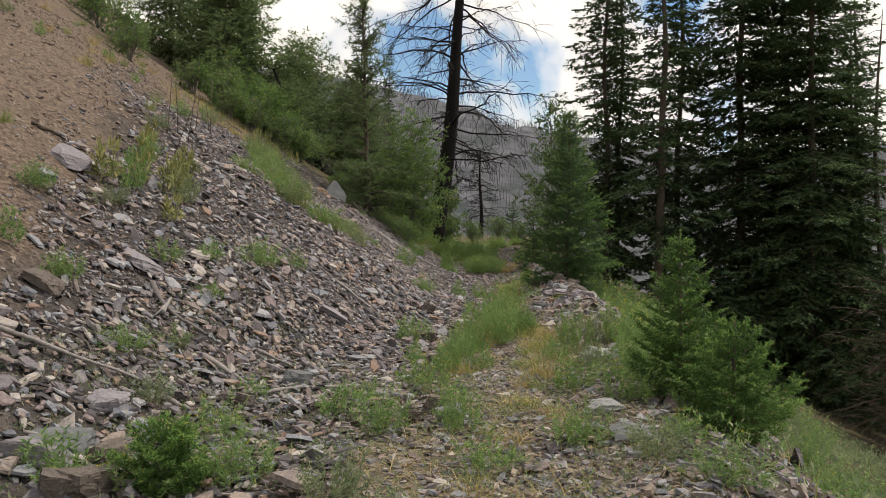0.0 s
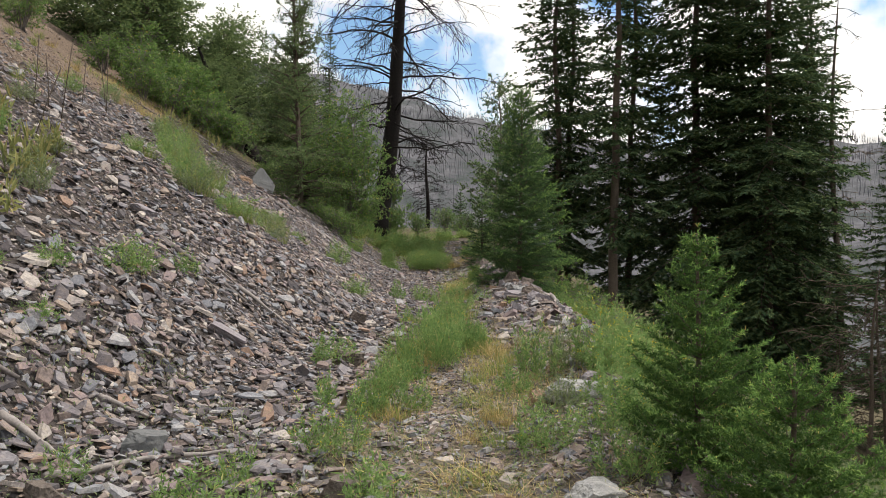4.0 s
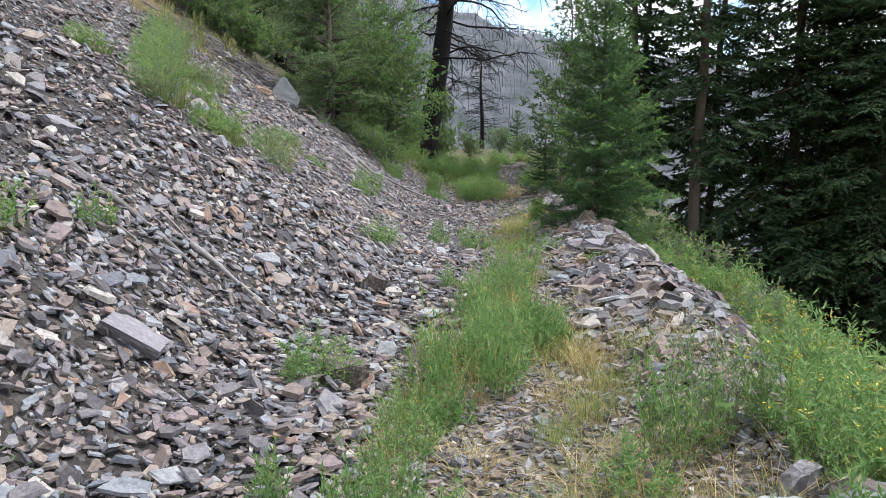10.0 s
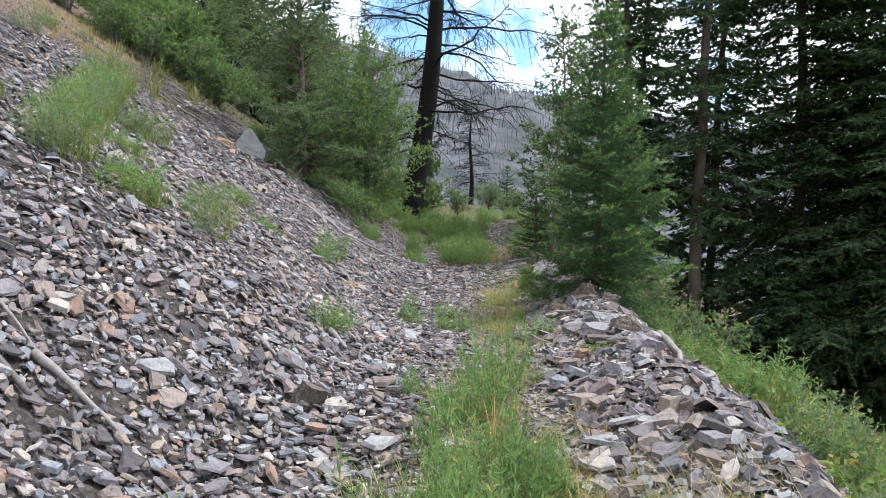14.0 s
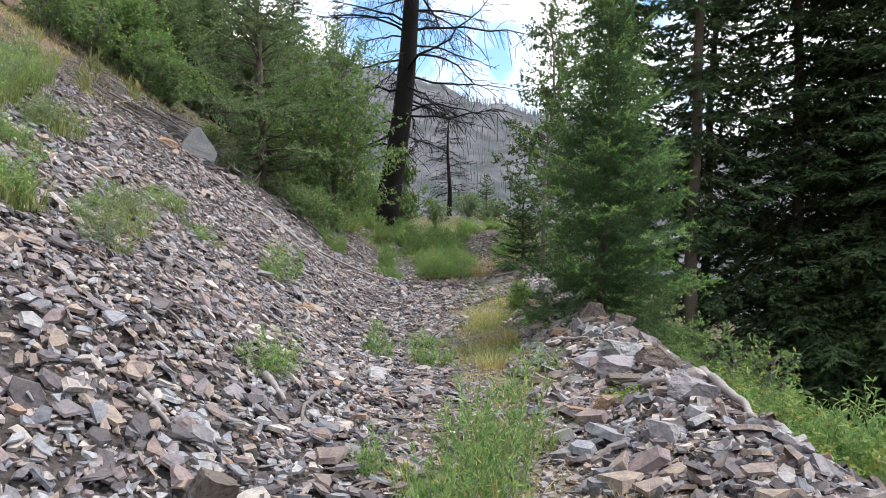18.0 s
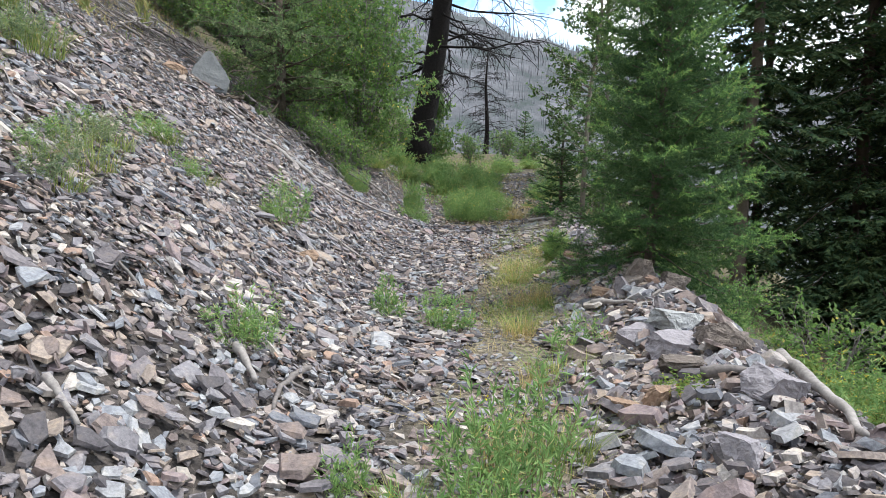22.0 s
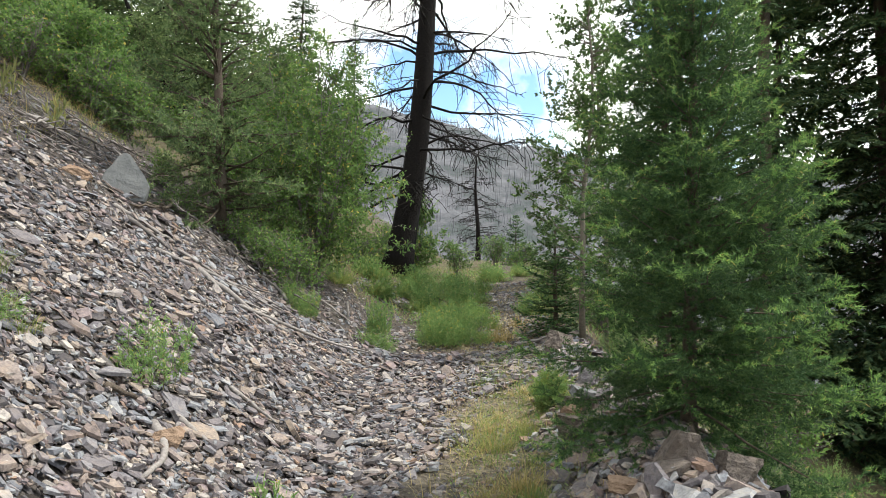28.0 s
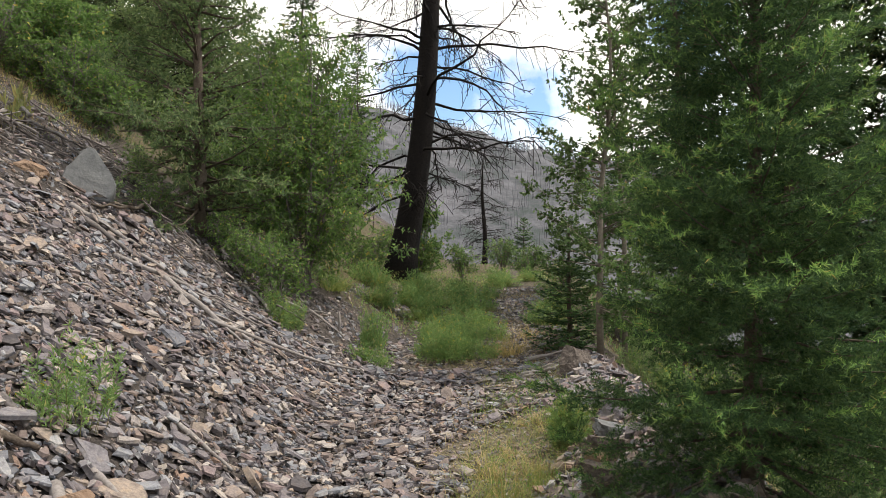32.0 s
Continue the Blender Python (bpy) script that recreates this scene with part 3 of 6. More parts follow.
g1 = np.random.default_rng(11)
chunks = []
for (n, box, mask, r_lo, r_hi, flat, tilt, sink) in [
        (35000, (-6, 0.7, -2.0, 14.0), scree_mask, 0.019, 0.055, 0.36, 0.30, 0.014),
        (9000, (-3.6, 0.7, 1.0, 14.0), scree_mask, 0.034, 0.066, 0.28, 0.28, 0.034),
        (15000, (-8, 0.8, 13.0, 23.0), scree_mask, 0.0299, 0.066, 0.34, 0.30, 0.018),
        (8500, (-5.0, 0.6, 11.5, 20.5), scree_mask, 0.038, 0.076, 0.28, 0.28, 0.034),
        (3500, (-0.6, 0.9, 13.0, 27.0), strip_mask, 0.02, 0.05, 0.42, 0.3, 0.008),
        (11000, (-3.2, 1.0, 20.0, 33.0), beyond_mask, 0.03, 0.075, 0.4, 0.3, 0.01),
        (9500, (-8, 0.7, -2.0, 22.0), scree_mask, 0.045, 0.09, 0.25, 0.28, 0.045),
        (1500, (-6, 0.4, 0.0, 20.0), scree_mask, 0.075, 0.125, 0.22, 0.26, 0.055),
        (160, (-8, 0.2, 0.0, 18.0), scree_mask, 0.11, 0.16, 0.18, 0.2, 0.05),
        (14000, (0.2, 2.8, 6.0, 22.0), berm_mask, 0.022, 0.05, 0.45, 0.36, 0.02),
        (3000, (0.2, 2.8, 6.0, 20.0), berm_mask, 0.045, 0.085, 0.36, 0.38, 0.035),
        (130, (0.3, 2.6, 8.0, 15.0), berm_mask, 0.09, 0.15, 0.24, 0.25, 0.05),
        (6500, (0.2, 2.8, 6.0, 18.0), berm_mask, 0.034, 0.068, 0.42, 0.36, 0.03),
        (420, (0.3, 2.6, 6.6, 15.0), berm_mask, 0.075, 0.15, 0.44, 0.34, 0.045),
        (9000, (-0.5, 1.3, -1.0, 10.5), strip_mask, 0.022, 0.05, 0.42, 0.25, 0.008),
        (4200, (1.2, 3.2, 1.0, 9.5), strip_mask, 0.025, 0.075, 0.36, 0.3, 0.012),
        (90, (1.2, 2.9, 2.0, 8.0), strip_mask, 0.09, 0.16, 0.4, 0.3, 0.03),
        (700, (-0.9, 1.1, 19.2, 20.6), strip_mask, 0.05, 0.10, 0.26, 0.16, 0.03),
        (500, (0.55, 1.25, 15.2, 20.0), strip_mask, 0.05, 0.12, 0.34, 0.3, 0.04),
        (15000, (-1.8, 1.2, -2.0, 20.0), trail_mask, 0.014, 0.04, 0.45, 0.25, 0.003),
        (5200, (-2.4, 1.2, -1.5, 17.0), trail_mask, 0.03, 0.06, 0.38, 0.2, 0.006),
        (2600, (-2.6, 1.2, -2.5, 5.5), strip_mask, 0.034, 0.085, 0.3, 0.26, 0.016),
        (1800, (0.9, 2.6, 3.0, 7.0), strip_mask, 0.02, 0.06, 0.36, 0.28, 0.01),
        (2600, (-0.7, 0.6, 5.5, 12.5), strip_mask, 0.024, 0.062, 0.36, 0.28, 0.014),
        (7500, (-4.0, 0.4, 11.0, 19.0), scree_mask, 0.0175, 0.034, 0.4, 0.35, 0.05),
        (9000, (-11, -3.5, -1.0, 19.0), dirt_mask, 0.02, 0.06, 0.45, 0.3, 0.01)]:
    x, y = sample(n, *box, mask, g1)
    m = len(x)
    r = r_lo * (r_hi / r_lo) ** (g1.uniform(0, 1, m) ** 1.35)
    t = tilt * g1.uniform(0.3, 1.6, m)
    chunks.append(slabs(x, y, r, flat, t, sink * g1.uniform(0.2, 1.8, m), g1, 3 if r_lo < 0.018 else 4 if r_lo < 0.03 else 6 if r_lo > 0.06 else 5))
scree = thing("scree", "loose grey, purple and brown broken slate covering the slope", "scree", (0, 0, 0), "", "structure")
chunks_dirt = []
for (n, box, r_lo, r_hi) in ((19000, (-13, -3.4, -1.0, 20.0), 0.018, 0.05), (3500, (-18, -4, 0.0, 26.0), 0.04, 0.085)):
    x, y = sample(n, *box, pebble_mask, g1)
    r = r_lo * (r_hi / r_lo) ** (g1.uniform(0, 1, len(x)) ** 1.5)
    chunks_dirt.append(slabs(x, y, r, 0.55, np.full(len(x), 0.35), np.full(len(x), 0.006), g1, 4))
part_mesh("pebbles", mesh_polys("pebbles", *joined(*chunks_dirt), M_DIRTSTONE), scree, "pinkish brown gravel on the dirt slope", "stuff")
part_mesh("stones", mesh_polys("stones", *joined(*chunks), M_ROCK), scree, "", "stuff")


# ---- trees ----
def conifer_parts(seed, height, radius, whorls, per, bare, droop, rise, side_gap, side_len, shoot_gap, shoot_len, leaf_len, leaf_wid, leaf_gap, trunk_r, gaps=0.0, taper=0.8, reach=(0.6, 1.12), foot=0.55, loose=0.14, cup=0.16, skirt=0.0):
    """Trunk, limbs and needles. Each limb is a flat frond: side twigs in pairs, shoots along them, needles along the shoots.
    bare: share of the height without live limbs. leaf_gap 0: every shoot is one blade."""
    g = np.random.default_rng(seed)
    zs = np.linspace(0, 1, 14)
    wob = np.cumsum(g.normal(0, 0.006 * height, (14, 2)), 0) * 0.5
    axis = np.stack([wob[:, 0], wob[:, 1], zs * height], -1)
    axis[0, :2] = 0
    tr = trunk_r * (1 - zs) ** 0.8 + 0.006
    tr[0] *= 1.25
    trunk = tubes([axis], [tr], 9)
    paths, rads, SB, SD, SN, SL, SU = [], [], [], [], [], [], []
    levels = bare + (1 - bare) * (np.arange(whorls) + g.uniform(-0.3, 0.3, whorls)) / whorls
    k = 6
    s = np.linspace(0, 1, k)
    for lv in levels:
        lv = min(max(lv, 0.02), 0.985)
        c = np.array([np.interp(lv, zs, axis[:, i]) for i in range(3)])
        env = radius * (min(1.0, (1 - lv) / (1 - bare) * 1.05) ** taper) * (foot + (1 - foot) * min(1.0, (lv - bare + 0.04) / 0.14))
        a0 = g.uniform(0, 6.28)
        for b in range(per):
            if g.uniform() < gaps:
                continue
            a = a0 + b * 6.283 / per + g.normal(0, 0.25)
            el = rise + (1 - rise) * 0.75 * lv ** 3 + g.normal(0, 0.09) - droop * (1 - lv) * 0.5 - skirt * (1 - lv) ** 5
            ln = env * g.uniform(*reach) + 0.03
            d = np.array([math.cos(a), math.sin(a), el])
            sag = -droop * ln * (s ** 1.6) * 0.55 + cup * ln * s ** 4
            p = c + d[None] * (s * ln)[:, None] + np.stack([g.normal(0, 0.02 * ln, k) * s, g.normal(0, 0.02 * ln, k) * s, sag], -1)
            paths.append(p), rads.append(np.maximum(0.0025, 0.012 * ln ** 0.8 * (1 - 0.9 * s)))
            tan = unit(np.gradient(p, axis=0))
            n = max(3, int(ln / side_gap))
            for flank in (-1, 1):
                u = 0.1 + 0.9 * (np.arange(n) + g.uniform(0.1, 0.9, n)) / n
                q = np.stack([np.interp(u, s, p[:, i]) for i in range(3)], -1)
                t = unit(np.stack([np.interp(u, s, tan[:, i]) for i in range(3)], -1))
                flat = unit(np.cross(t, np.array([0, 0, 1.0])[None] + 0 * t)) * flank
                turn_ = g.uniform(0.75, 1.15, (n, 1))
                td = unit(t * np.cos(turn_) + flat * np.sin(turn_) + np.array([0, 0, 1.0]) * g.normal(-0.22 * droop, loose, (n, 1)))
                SB.append(q), SD.append(td), SN.append(unit(np.cross(td, flat) * flank * 0.2 + np.array([0, 0, 1.0]) + g.normal(0, 0.15, (n, 3)))), SU.append(u)
                SL.append((side_len * ln * (1.0 - 0.8 * u) ** 0.8 * np.minimum(1.0, 0.35 + u * 2.2) + shoot_len * 0.7) * g.uniform(0.65, 1.15, n))
            # the limb's own end
            SB.append(p[-2:-1]), SD.append(unit(p[-1:] - p[-2:-1])), SN.append(np.array([[0, 0, 1.0]])), SL.append(np.array([np.linalg.norm(p[-1] - p[-2]) + shoot_len * 0.8])), SU.append(np.array([1.0]))
    SB.append(axis[-2:-1]), SD.append(np.array([[0, 0, 1.0]])), SN.append(np.array([[1.0, 0, 0]])), SL.append(np.array([height / 13 + 0.05])), SU.append(np.array([1.0]))
    B, D, N, TL, U = (np.concatenate(v) for v in (SB, SD, SN, SL, SU))
    cnt = np.maximum(2, (2 * TL / shoot_gap).astype(int))
    idx = np.repeat(np.arange(len(B)), cnt)
    m = len(idx)
    w = g.uniform(0.05, 1.0, m)
    flank = np.where(g.uniform(0, 1, m) < 0.5, -1.0, 1.0)[:, None]
    side = unit(np.cross(D[idx], N[idx])) * flank
    turn_ = g.uniform(0.35, 1.0, (m, 1))
    td = unit(D[idx] * np.cos(turn_) + side * np.sin(turn_) + N[idx] * g.normal(0.0, loose, (m, 1)) - np.array([0, 0, 0.25 * droop]))
    tb = B[idx] + D[idx] * (w * TL[idx])[:, None]
    tl = shoot_len * g.uniform(0.6, 1.2, m) * (1.1 - 0.45 * w)
    out_ = U[idx] * 0.6 + w * 0.55
    if leaf_gap <= 0:
        nn = unit(N[idx] + g.normal(0, 0.45, (m, 3)))
        return trunk, tubes(paths, rads, 3), (tb, td, nn, tl, leaf_wid * g.uniform(0.7, 1.25, m)), out_ + g.normal(0, 0.12, m) > 0.9
    # needles stand round the shoots and round the outer side twigs
    AB, AD, AL, AO = np.concatenate([tb, B]), np.concatenate([td, D]), np.concatenate([tl, TL]), np.concatenate([out_, U])
    cnt = np.maximum(2, (AL / leaf_gap).astype(int))
    idx = np.repeat(np.arange(len(AB)), cnt)
    m = len(idx)
    w = g.uniform(0.0, 1.0, m)
    around = unit(np.cross(AD[idx], g.normal(0, 1, (m, 3))))
    nd = unit(AD[idx] * g.uniform(0.3, 0.9, (m, 1)) + around * g.uniform(0.5, 1.0, (m, 1)) + np.array([0, 0, 0.12]))
    nb = AB[idx] + AD[idx] * (w * AL[idx])[:, None]
    nn = unit(np.cross(nd, g.normal(0, 1, (m, 3))))
    return trunk, tubes(paths, rads, 3), (nb, nd, nn, leaf_len * g.uniform(0.6, 1.25, m), leaf_wid * g.uniform(0.7, 1.2, m)), AO[idx] + 0.15 * w + g.normal(0, 0.06, m) > 1.0


def conifer(name, label, x, y, seed, mat, bark=None, style="needle", category="tree", group="", turn=0.0, tip=None, **kw):
    trunk, limbs, lv, tips_ = conifer_parts(seed, **kw)
    e = thing(name, label, category, (x, y, gz(x, y) - 0.08), group)
    e.rotation_euler = (0, 0, turn)
    part_mesh("trunk", mesh_polys("trunk", *trunk, bark or M_BARK, None, True), e)
    part_mesh("branchwork", mesh_polys("branchwork", *limbs, bark or M_BARK, None, True), e, "", "stuff")
    shape = needles(*lv) if style == "needle" else blades(*lv, 0.05)
    part_mesh("crown", mesh_polys("crown", *shape, [mat, tip] if tip else mat, tips_ if tip else None), e, "", "stuff")
    return e


def place_copy(ob, x, y, turn, scale=1.0, label=""):
    c = copy_thing(ob, pose(x, y, gz(x, y) - 0.1, 0, 0, turn))
    c.scale = (scale, scale, scale)
    if label:
        c["label"] = label
    return c


BIG = dict(whorls=62, per=6, bare=0.03, droop=0.62, rise=0.05, side_gap=0.17, side_len=0.34, shoot_gap=0.085, shoot_len=0.24, leaf_len=0.2, leaf_wid=0.085, leaf_gap=0, trunk_r=0.2, taper=0.7, loose=0.24, reach=(0.45, 1.2))
spruce_a = conifer("spruce", "tall dark green spruce with drooping limbs on the downhill slope", 10.3, 29.7, 21, M_SPRUCE, group="dark spruces", height=27, radius=4.1, gaps=0.12, **BIG)
spruce_b = conifer("spruce", "slim dark spruce with gaps between its limbs", 7.7, 31.0, 22, M_SPRUCE, group="dark spruces",
                   **{**BIG, "bare": 0.07, "whorls": 50, "per": 5, "trunk_r": 0.15}, height=22, radius=2.6, gaps=0.2)
spruce_c = conifer("spruce", "slim dark spruce with a bare lower trunk and sparse limbs", 6.3, 28.0, 24, M_SPRUCE, group="dark spruces",
                   **{**BIG, "bare": 0.17, "whorls": 40, "per": 5, "trunk_r": 0.19, "foot": 0.6}, height=21, radius=2.3, gaps=0.34)
place_copy(spruce_a, 12.2, 30.8, 150, 0.92)
place_copy(spruce_a, 11.9, 27.6, 220, 0.9)
place_copy(spruce_b, 4.4, 30.5, 100, 0.95, "dark pointed spruce with upswept upper limbs")
place_copy(spruce_b, 5.3, 32.5, 10, 0.9)
place_copy(spruce_a, 13.9, 28.5, 300, 0.62)
place_copy(spruce_b, 13.0, 19.9, 30, 0.5, "dark spruce standing far down the slope")
place_copy(spruce_b, 14.6, 24.2, 80, 0.55, "dark spruce standing far down the slope")
place_copy(spruce_b, 18.0, 26.5, 220, 0.7, "dark spruce standing far down the slope")
place_copy(spruce_b, 11.4, 16.6, 20, 0.36, "dark spruce standing far down the slope")
place_copy(spruce_b, 16.0, 22.5, 130, 0.6, "dark spruce standing far down the slope")
place_copy(spruce_b, 15.2, 30.0, 200, 0.95, "thin half-dead conifer with bare curved limbs")
place_copy(spruce_b, -8.4, 50.0, 40, 0.5, "dark conifer standing far up the slope")
place_copy(spruce_b, -8.2, 39.0, 140, 0.55, "dark conifer standing far up the slope")

FIR = dict(leaf_len=0.034, leaf_wid=0.0085, leaf_gap=0.0066, reach=(0.62, 1.15))
fir_mid = conifer("fir", "dense green fir growing at the end of the stone pile", 1.46, 14.85, 31, M_FIR, tip=M_FIR_LIT_TIP, height=4.05, radius=1.06, whorls=29, per=8, bare=0.0, foot=0.95, skirt=0.8, droop=0.1,
                  rise=0.3, side_gap=0.10, side_len=0.38, shoot_gap=0.10, shoot_len=0.135, trunk_r=0.05, taper=0.74, loose=0.34, gaps=0.07, leaf_len=0.033, leaf_wid=0.0056, leaf_gap=0.0040, reach=(0.5, 1.2))
fir_small = conifer("fir", "small dark fir beside the trail", 0.95, 21.3, 32, M_FIR, height=1.9, radius=0.66, whorls=15, per=6, bare=0.02, droop=0.2,
                    rise=0.25, side_gap=0.06, side_len=0.4, shoot_gap=0.05, shoot_len=0.09, trunk_r=0.035, leaf_len=0.05, leaf_wid=0.03, leaf_gap=0, reach=(0.6, 1.2))
fir_young = conifer("young_fir", "young bright green fir sapling at the trail edge", 1.44, 3.43, 33, M_FIR_YOUNG, tip=M_FIR_LIT_TIP, group="young firs", height=1.45, radius=0.46, whorls=12, per=7, bare=0.0, droop=0.0,
                    rise=0.45, side_gap=0.036, side_len=0.42, shoot_gap=0.036, shoot_len=0.05, trunk_r=0.016, taper=0.95, foot=0.8, **{**FIR, "leaf_gap": 0.0052, "leaf_len": 0.024, "leaf_wid": 0.006})
fir_young_b = conifer("young_fir", "short bushy young fir sapling at the trail edge", 1.66, 2.75, 34, M_FIR_YOUNG, tip=M_FIR_LIT_TIP, group="young firs", height=0.95, radius=0.46, whorls=9, per=7, bare=0.0, droop=0.0,
                      rise=0.45, side_gap=0.036, side_len=0.42, shoot_gap=0.036, shoot_len=0.05, trunk_r=0.015, taper=0.9, foot=0.8, **{**FIR, "leaf_gap": 0.0052, "leaf_len": 0.024, "leaf_wid": 0.006})

doug_b = conifer("douglas_fir", "dense dark green conifer high on the slope", -12.0, 28.5, 42, M_JUNIPER, style="leaf", height=6.6, radius=3.0, whorls=26, per=7, bare=0.0, droop=0.4,
                 rise=0.25, side_gap=0.16, side_len=0.36, shoot_gap=0.125, shoot_len=0.17, leaf_len=0.15, leaf_wid=0.085, leaf_gap=0, trunk_r=0.12, taper=0.35, reach=(0.4, 1.15), loose=0.4)
for x, y, turn, sc in ((-9.6, 30.5, 30, 0.72), (-7.6, 33.0, 200, 0.75), (-10.5, 34.5, 120, 0.9), (-8.6, 37.5, 300, 0.8), (-13.5, 33.0, 10, 0.9), (-6.2, 30.0, 260, 0.5), (-9.0, 27.4, 170, 0.42)):
    place_copy(doug_b, x, y, turn, sc, "dark green bushy conifer crowding the slope above the trail")
place_copy(doug_b, -16.0, 31.5, 80, 0.95, "dense dark green conifer high on the slope")


def branch_tree(name, label, x, y, seed, bark, leaf_mat, height, spread, stems, leaf, per_twig, limb_n, category="tree", trunk_r=0.05, lean=(0, 0), low=0.2):
    """A broadleaf: stems, limbs, twigs and single leaves."""
    g = np.random.default_rng(seed)
    e = thing(name, label, category, (x, y, gz(x, y) - 0.05))
    trunk_p, trunk_q, limb_p, limb_q, lb, ld = [], [], [], [], [], []
    for s_ in range(stems):
        a = g.uniform(0, 6.28)
        tip = np.array([lean[0] + math.cos(a) * spread * 0.35 * (stems > 1), lean[1] + math.sin(a) * spread * 0.35 * (stems > 1), height * g.uniform(0.75, 1.0) if stems > 1 else height])
        s = np.linspace(0, 1, 9)
        p = s[:, None] * tip[None] + np.cumsum(g.normal(0, 0.012 * height, (9, 3)), 0) * s[:, None]
        p[0] = (0.1 * math.cos(a) * (stems > 1), 0.1 * math.sin(a) * (stems > 1), 0)
        trunk_p.append(p), trunk_q.append(trunk_r * (1 - s) ** 0.8 + 0.004)
        for _ in range(limb_n):
            u = low + (0.98 - low) * g.uniform() ** (1.15 if stems == 1 else 0.8)
            c = np.array([np.interp(u, s, p[:, i]) for i in range(3)])
            a = g.uniform(0, 6.28)
            ln = spread * (1.15 - 0.8 * u) * g.uniform(0.5, 1.1)
            d = unit(np.array([math.cos(a), math.sin(a), g.uniform(0.15, 0.9) - (0.5 if u < 0.25 and stems == 1 else 0.0)]))
            t = np.linspace(0, 1, 4)
            q = c + d[None] * (t * ln)[:, None] + np.cumsum(g.normal(0, 0.045 * ln, (4, 3)), 0)
            q[0] = c
            limb_p.append(q), limb_q.append(np.maximum(0.002, trunk_r * 0.3 * (1 - t)))
            nt_ = max(3, int(ln / 0.09))
            for v in g.uniform(0.15, 1.0, nt_):
                b = np.array([np.interp(v, t, q[:, i]) for i in range(3)])
                td = unit(d * 0.5 + g.normal(0, 0.6, 3))
                tl = g.uniform(0.12, 0.34) * min(1.0, spread)
                limb_p.append(np.stack([b, b + td * tl + np.array([0, 0, -0.02])])), limb_q.append(np.array([0.003, 0.001]))
                w = g.uniform(0.1, 1.0, per_twig)
                lb.append(b + td[None] * (w * tl)[:, None])
                ld.append(unit(td[None] * 0.5 + g.normal(0, 0.7, (per_twig, 3)) + np.array([0, 0, -0.2])))
    B, D = np.concatenate(lb), np.concatenate(ld)
    n = len(B)
    N = unit(g.normal(0, 0.6, (n, 3)) + np.array([0, 0, 1.0]))
    for p_, q_ in zip(trunk_p, trunk_q):
        nm = "trunk" if stems == 1 else "stem"
        part_mesh(nm, mesh_polys(nm, *tubes([p_], [q_], 7), bark, None, True), e)
    part_mesh("branchwork", mesh_polys("branchwork", *tubes(limb_p, limb_q, 3), bark, None, True), e, "", "stuff")
    part_mesh("crown", mesh_polys("crown", *blades(B, D, N, leaf[0] * g.uniform(0.6, 1.25, n), leaf[1] * g.uniform(0.7, 1.2, n), 0.08), leaf_mat), e, "", "stuff")
    return e


aspen = branch_tree("aspen", "slender young aspen with sparse green leaves behind the fir", 1.3, 20.6, 51, M_ASPENBARK, M_ASPENLEAF, 5.6, 1.4, 1, (0.06, 0.042), 15, 90, trunk_r=0.045, low=0.1)
aspen_b = branch_tree("aspen", "slender young aspen with sparse green leaves behind the fir", 1.9, 22.6, 52, M_ASPENBARK, M_ASPENLEAF, 6.2, 1.3, 1, (0.06, 0.042), 15, 84, trunk_r=0.045, low=0.12)
doug = branch_tree("bushy_tree", "tall bushy green tree with fine leaves on the scree slope", -4.45, 21.25, 41, M_BARK, M_DOUG, 7.8, 1.7, 1, (0.07, 0.025), 17, 190, trunk_r=0.09, low=0.04)
willow = branch_tree("willow", "bright green leafy willow shrub under the conifer", -3.2, 22.4, 53, M_GREYTWIG, M_LEAF, 3.4, 1.8, 9, (0.085, 0.036), 8, 22, "shrub", 0.022, low=0.08)
willow_g = branch_tree("willow", "tall bright green willow shrub behind the conifer", -3.9, 23.6, 59, M_GREYTWIG, M_LEAF, 4.6, 2.1, 8, (0.085, 0.038), 8, 22, "shrub", 0.025, low=0.15)
willow_b = branch_tree("willow", "green leafy shrub at the foot of the burnt snag", -3.05, 35.4, 54, M_GREYTWIG, M_LEAF, 3.0, 1.3, 6, (0.11, 0.055), 8, 18, "shrub", 0.022, low=0.08)
willow_c = branch_tree("willow", "leafy green shrub on the upper slope beside dead brush", -9.1, 24.6, 55, M_GREYTWIG, M_LEAF, 1.9, 1.5, 12, (0.10, 0.05), 8, 11, "shrub", 0.018, low=0.0)
willow_d = branch_tree("willow", "low yellowish green shrub at the edge of the scree", -2.9, 20.2, 56, M_GREYTWIG, M_LEAF, 0.95, 0.75, 6, (0.06, 0.028), 7, 14, "shrub", 0.015, low=0.08)
willow_e = branch_tree("willow", "leafy green shrub on the upper slope beside dead brush", -9.8, 25.0, 57, M_GREYTWIG, M_LEAF, 1.9, 1.6, 12, (0.10, 0.05), 8, 11, "shrub", 0.018, low=0.0)
willow_f = branch_tree("willow", "yellowish green shrub on the downhill side of the stones", 2.7, 13.4, 58, M_GREYTWIG, M_LEAF, 0.8, 0.7, 6, (0.055, 0.026), 7, 12, "shrub", 0.012, low=0.08)


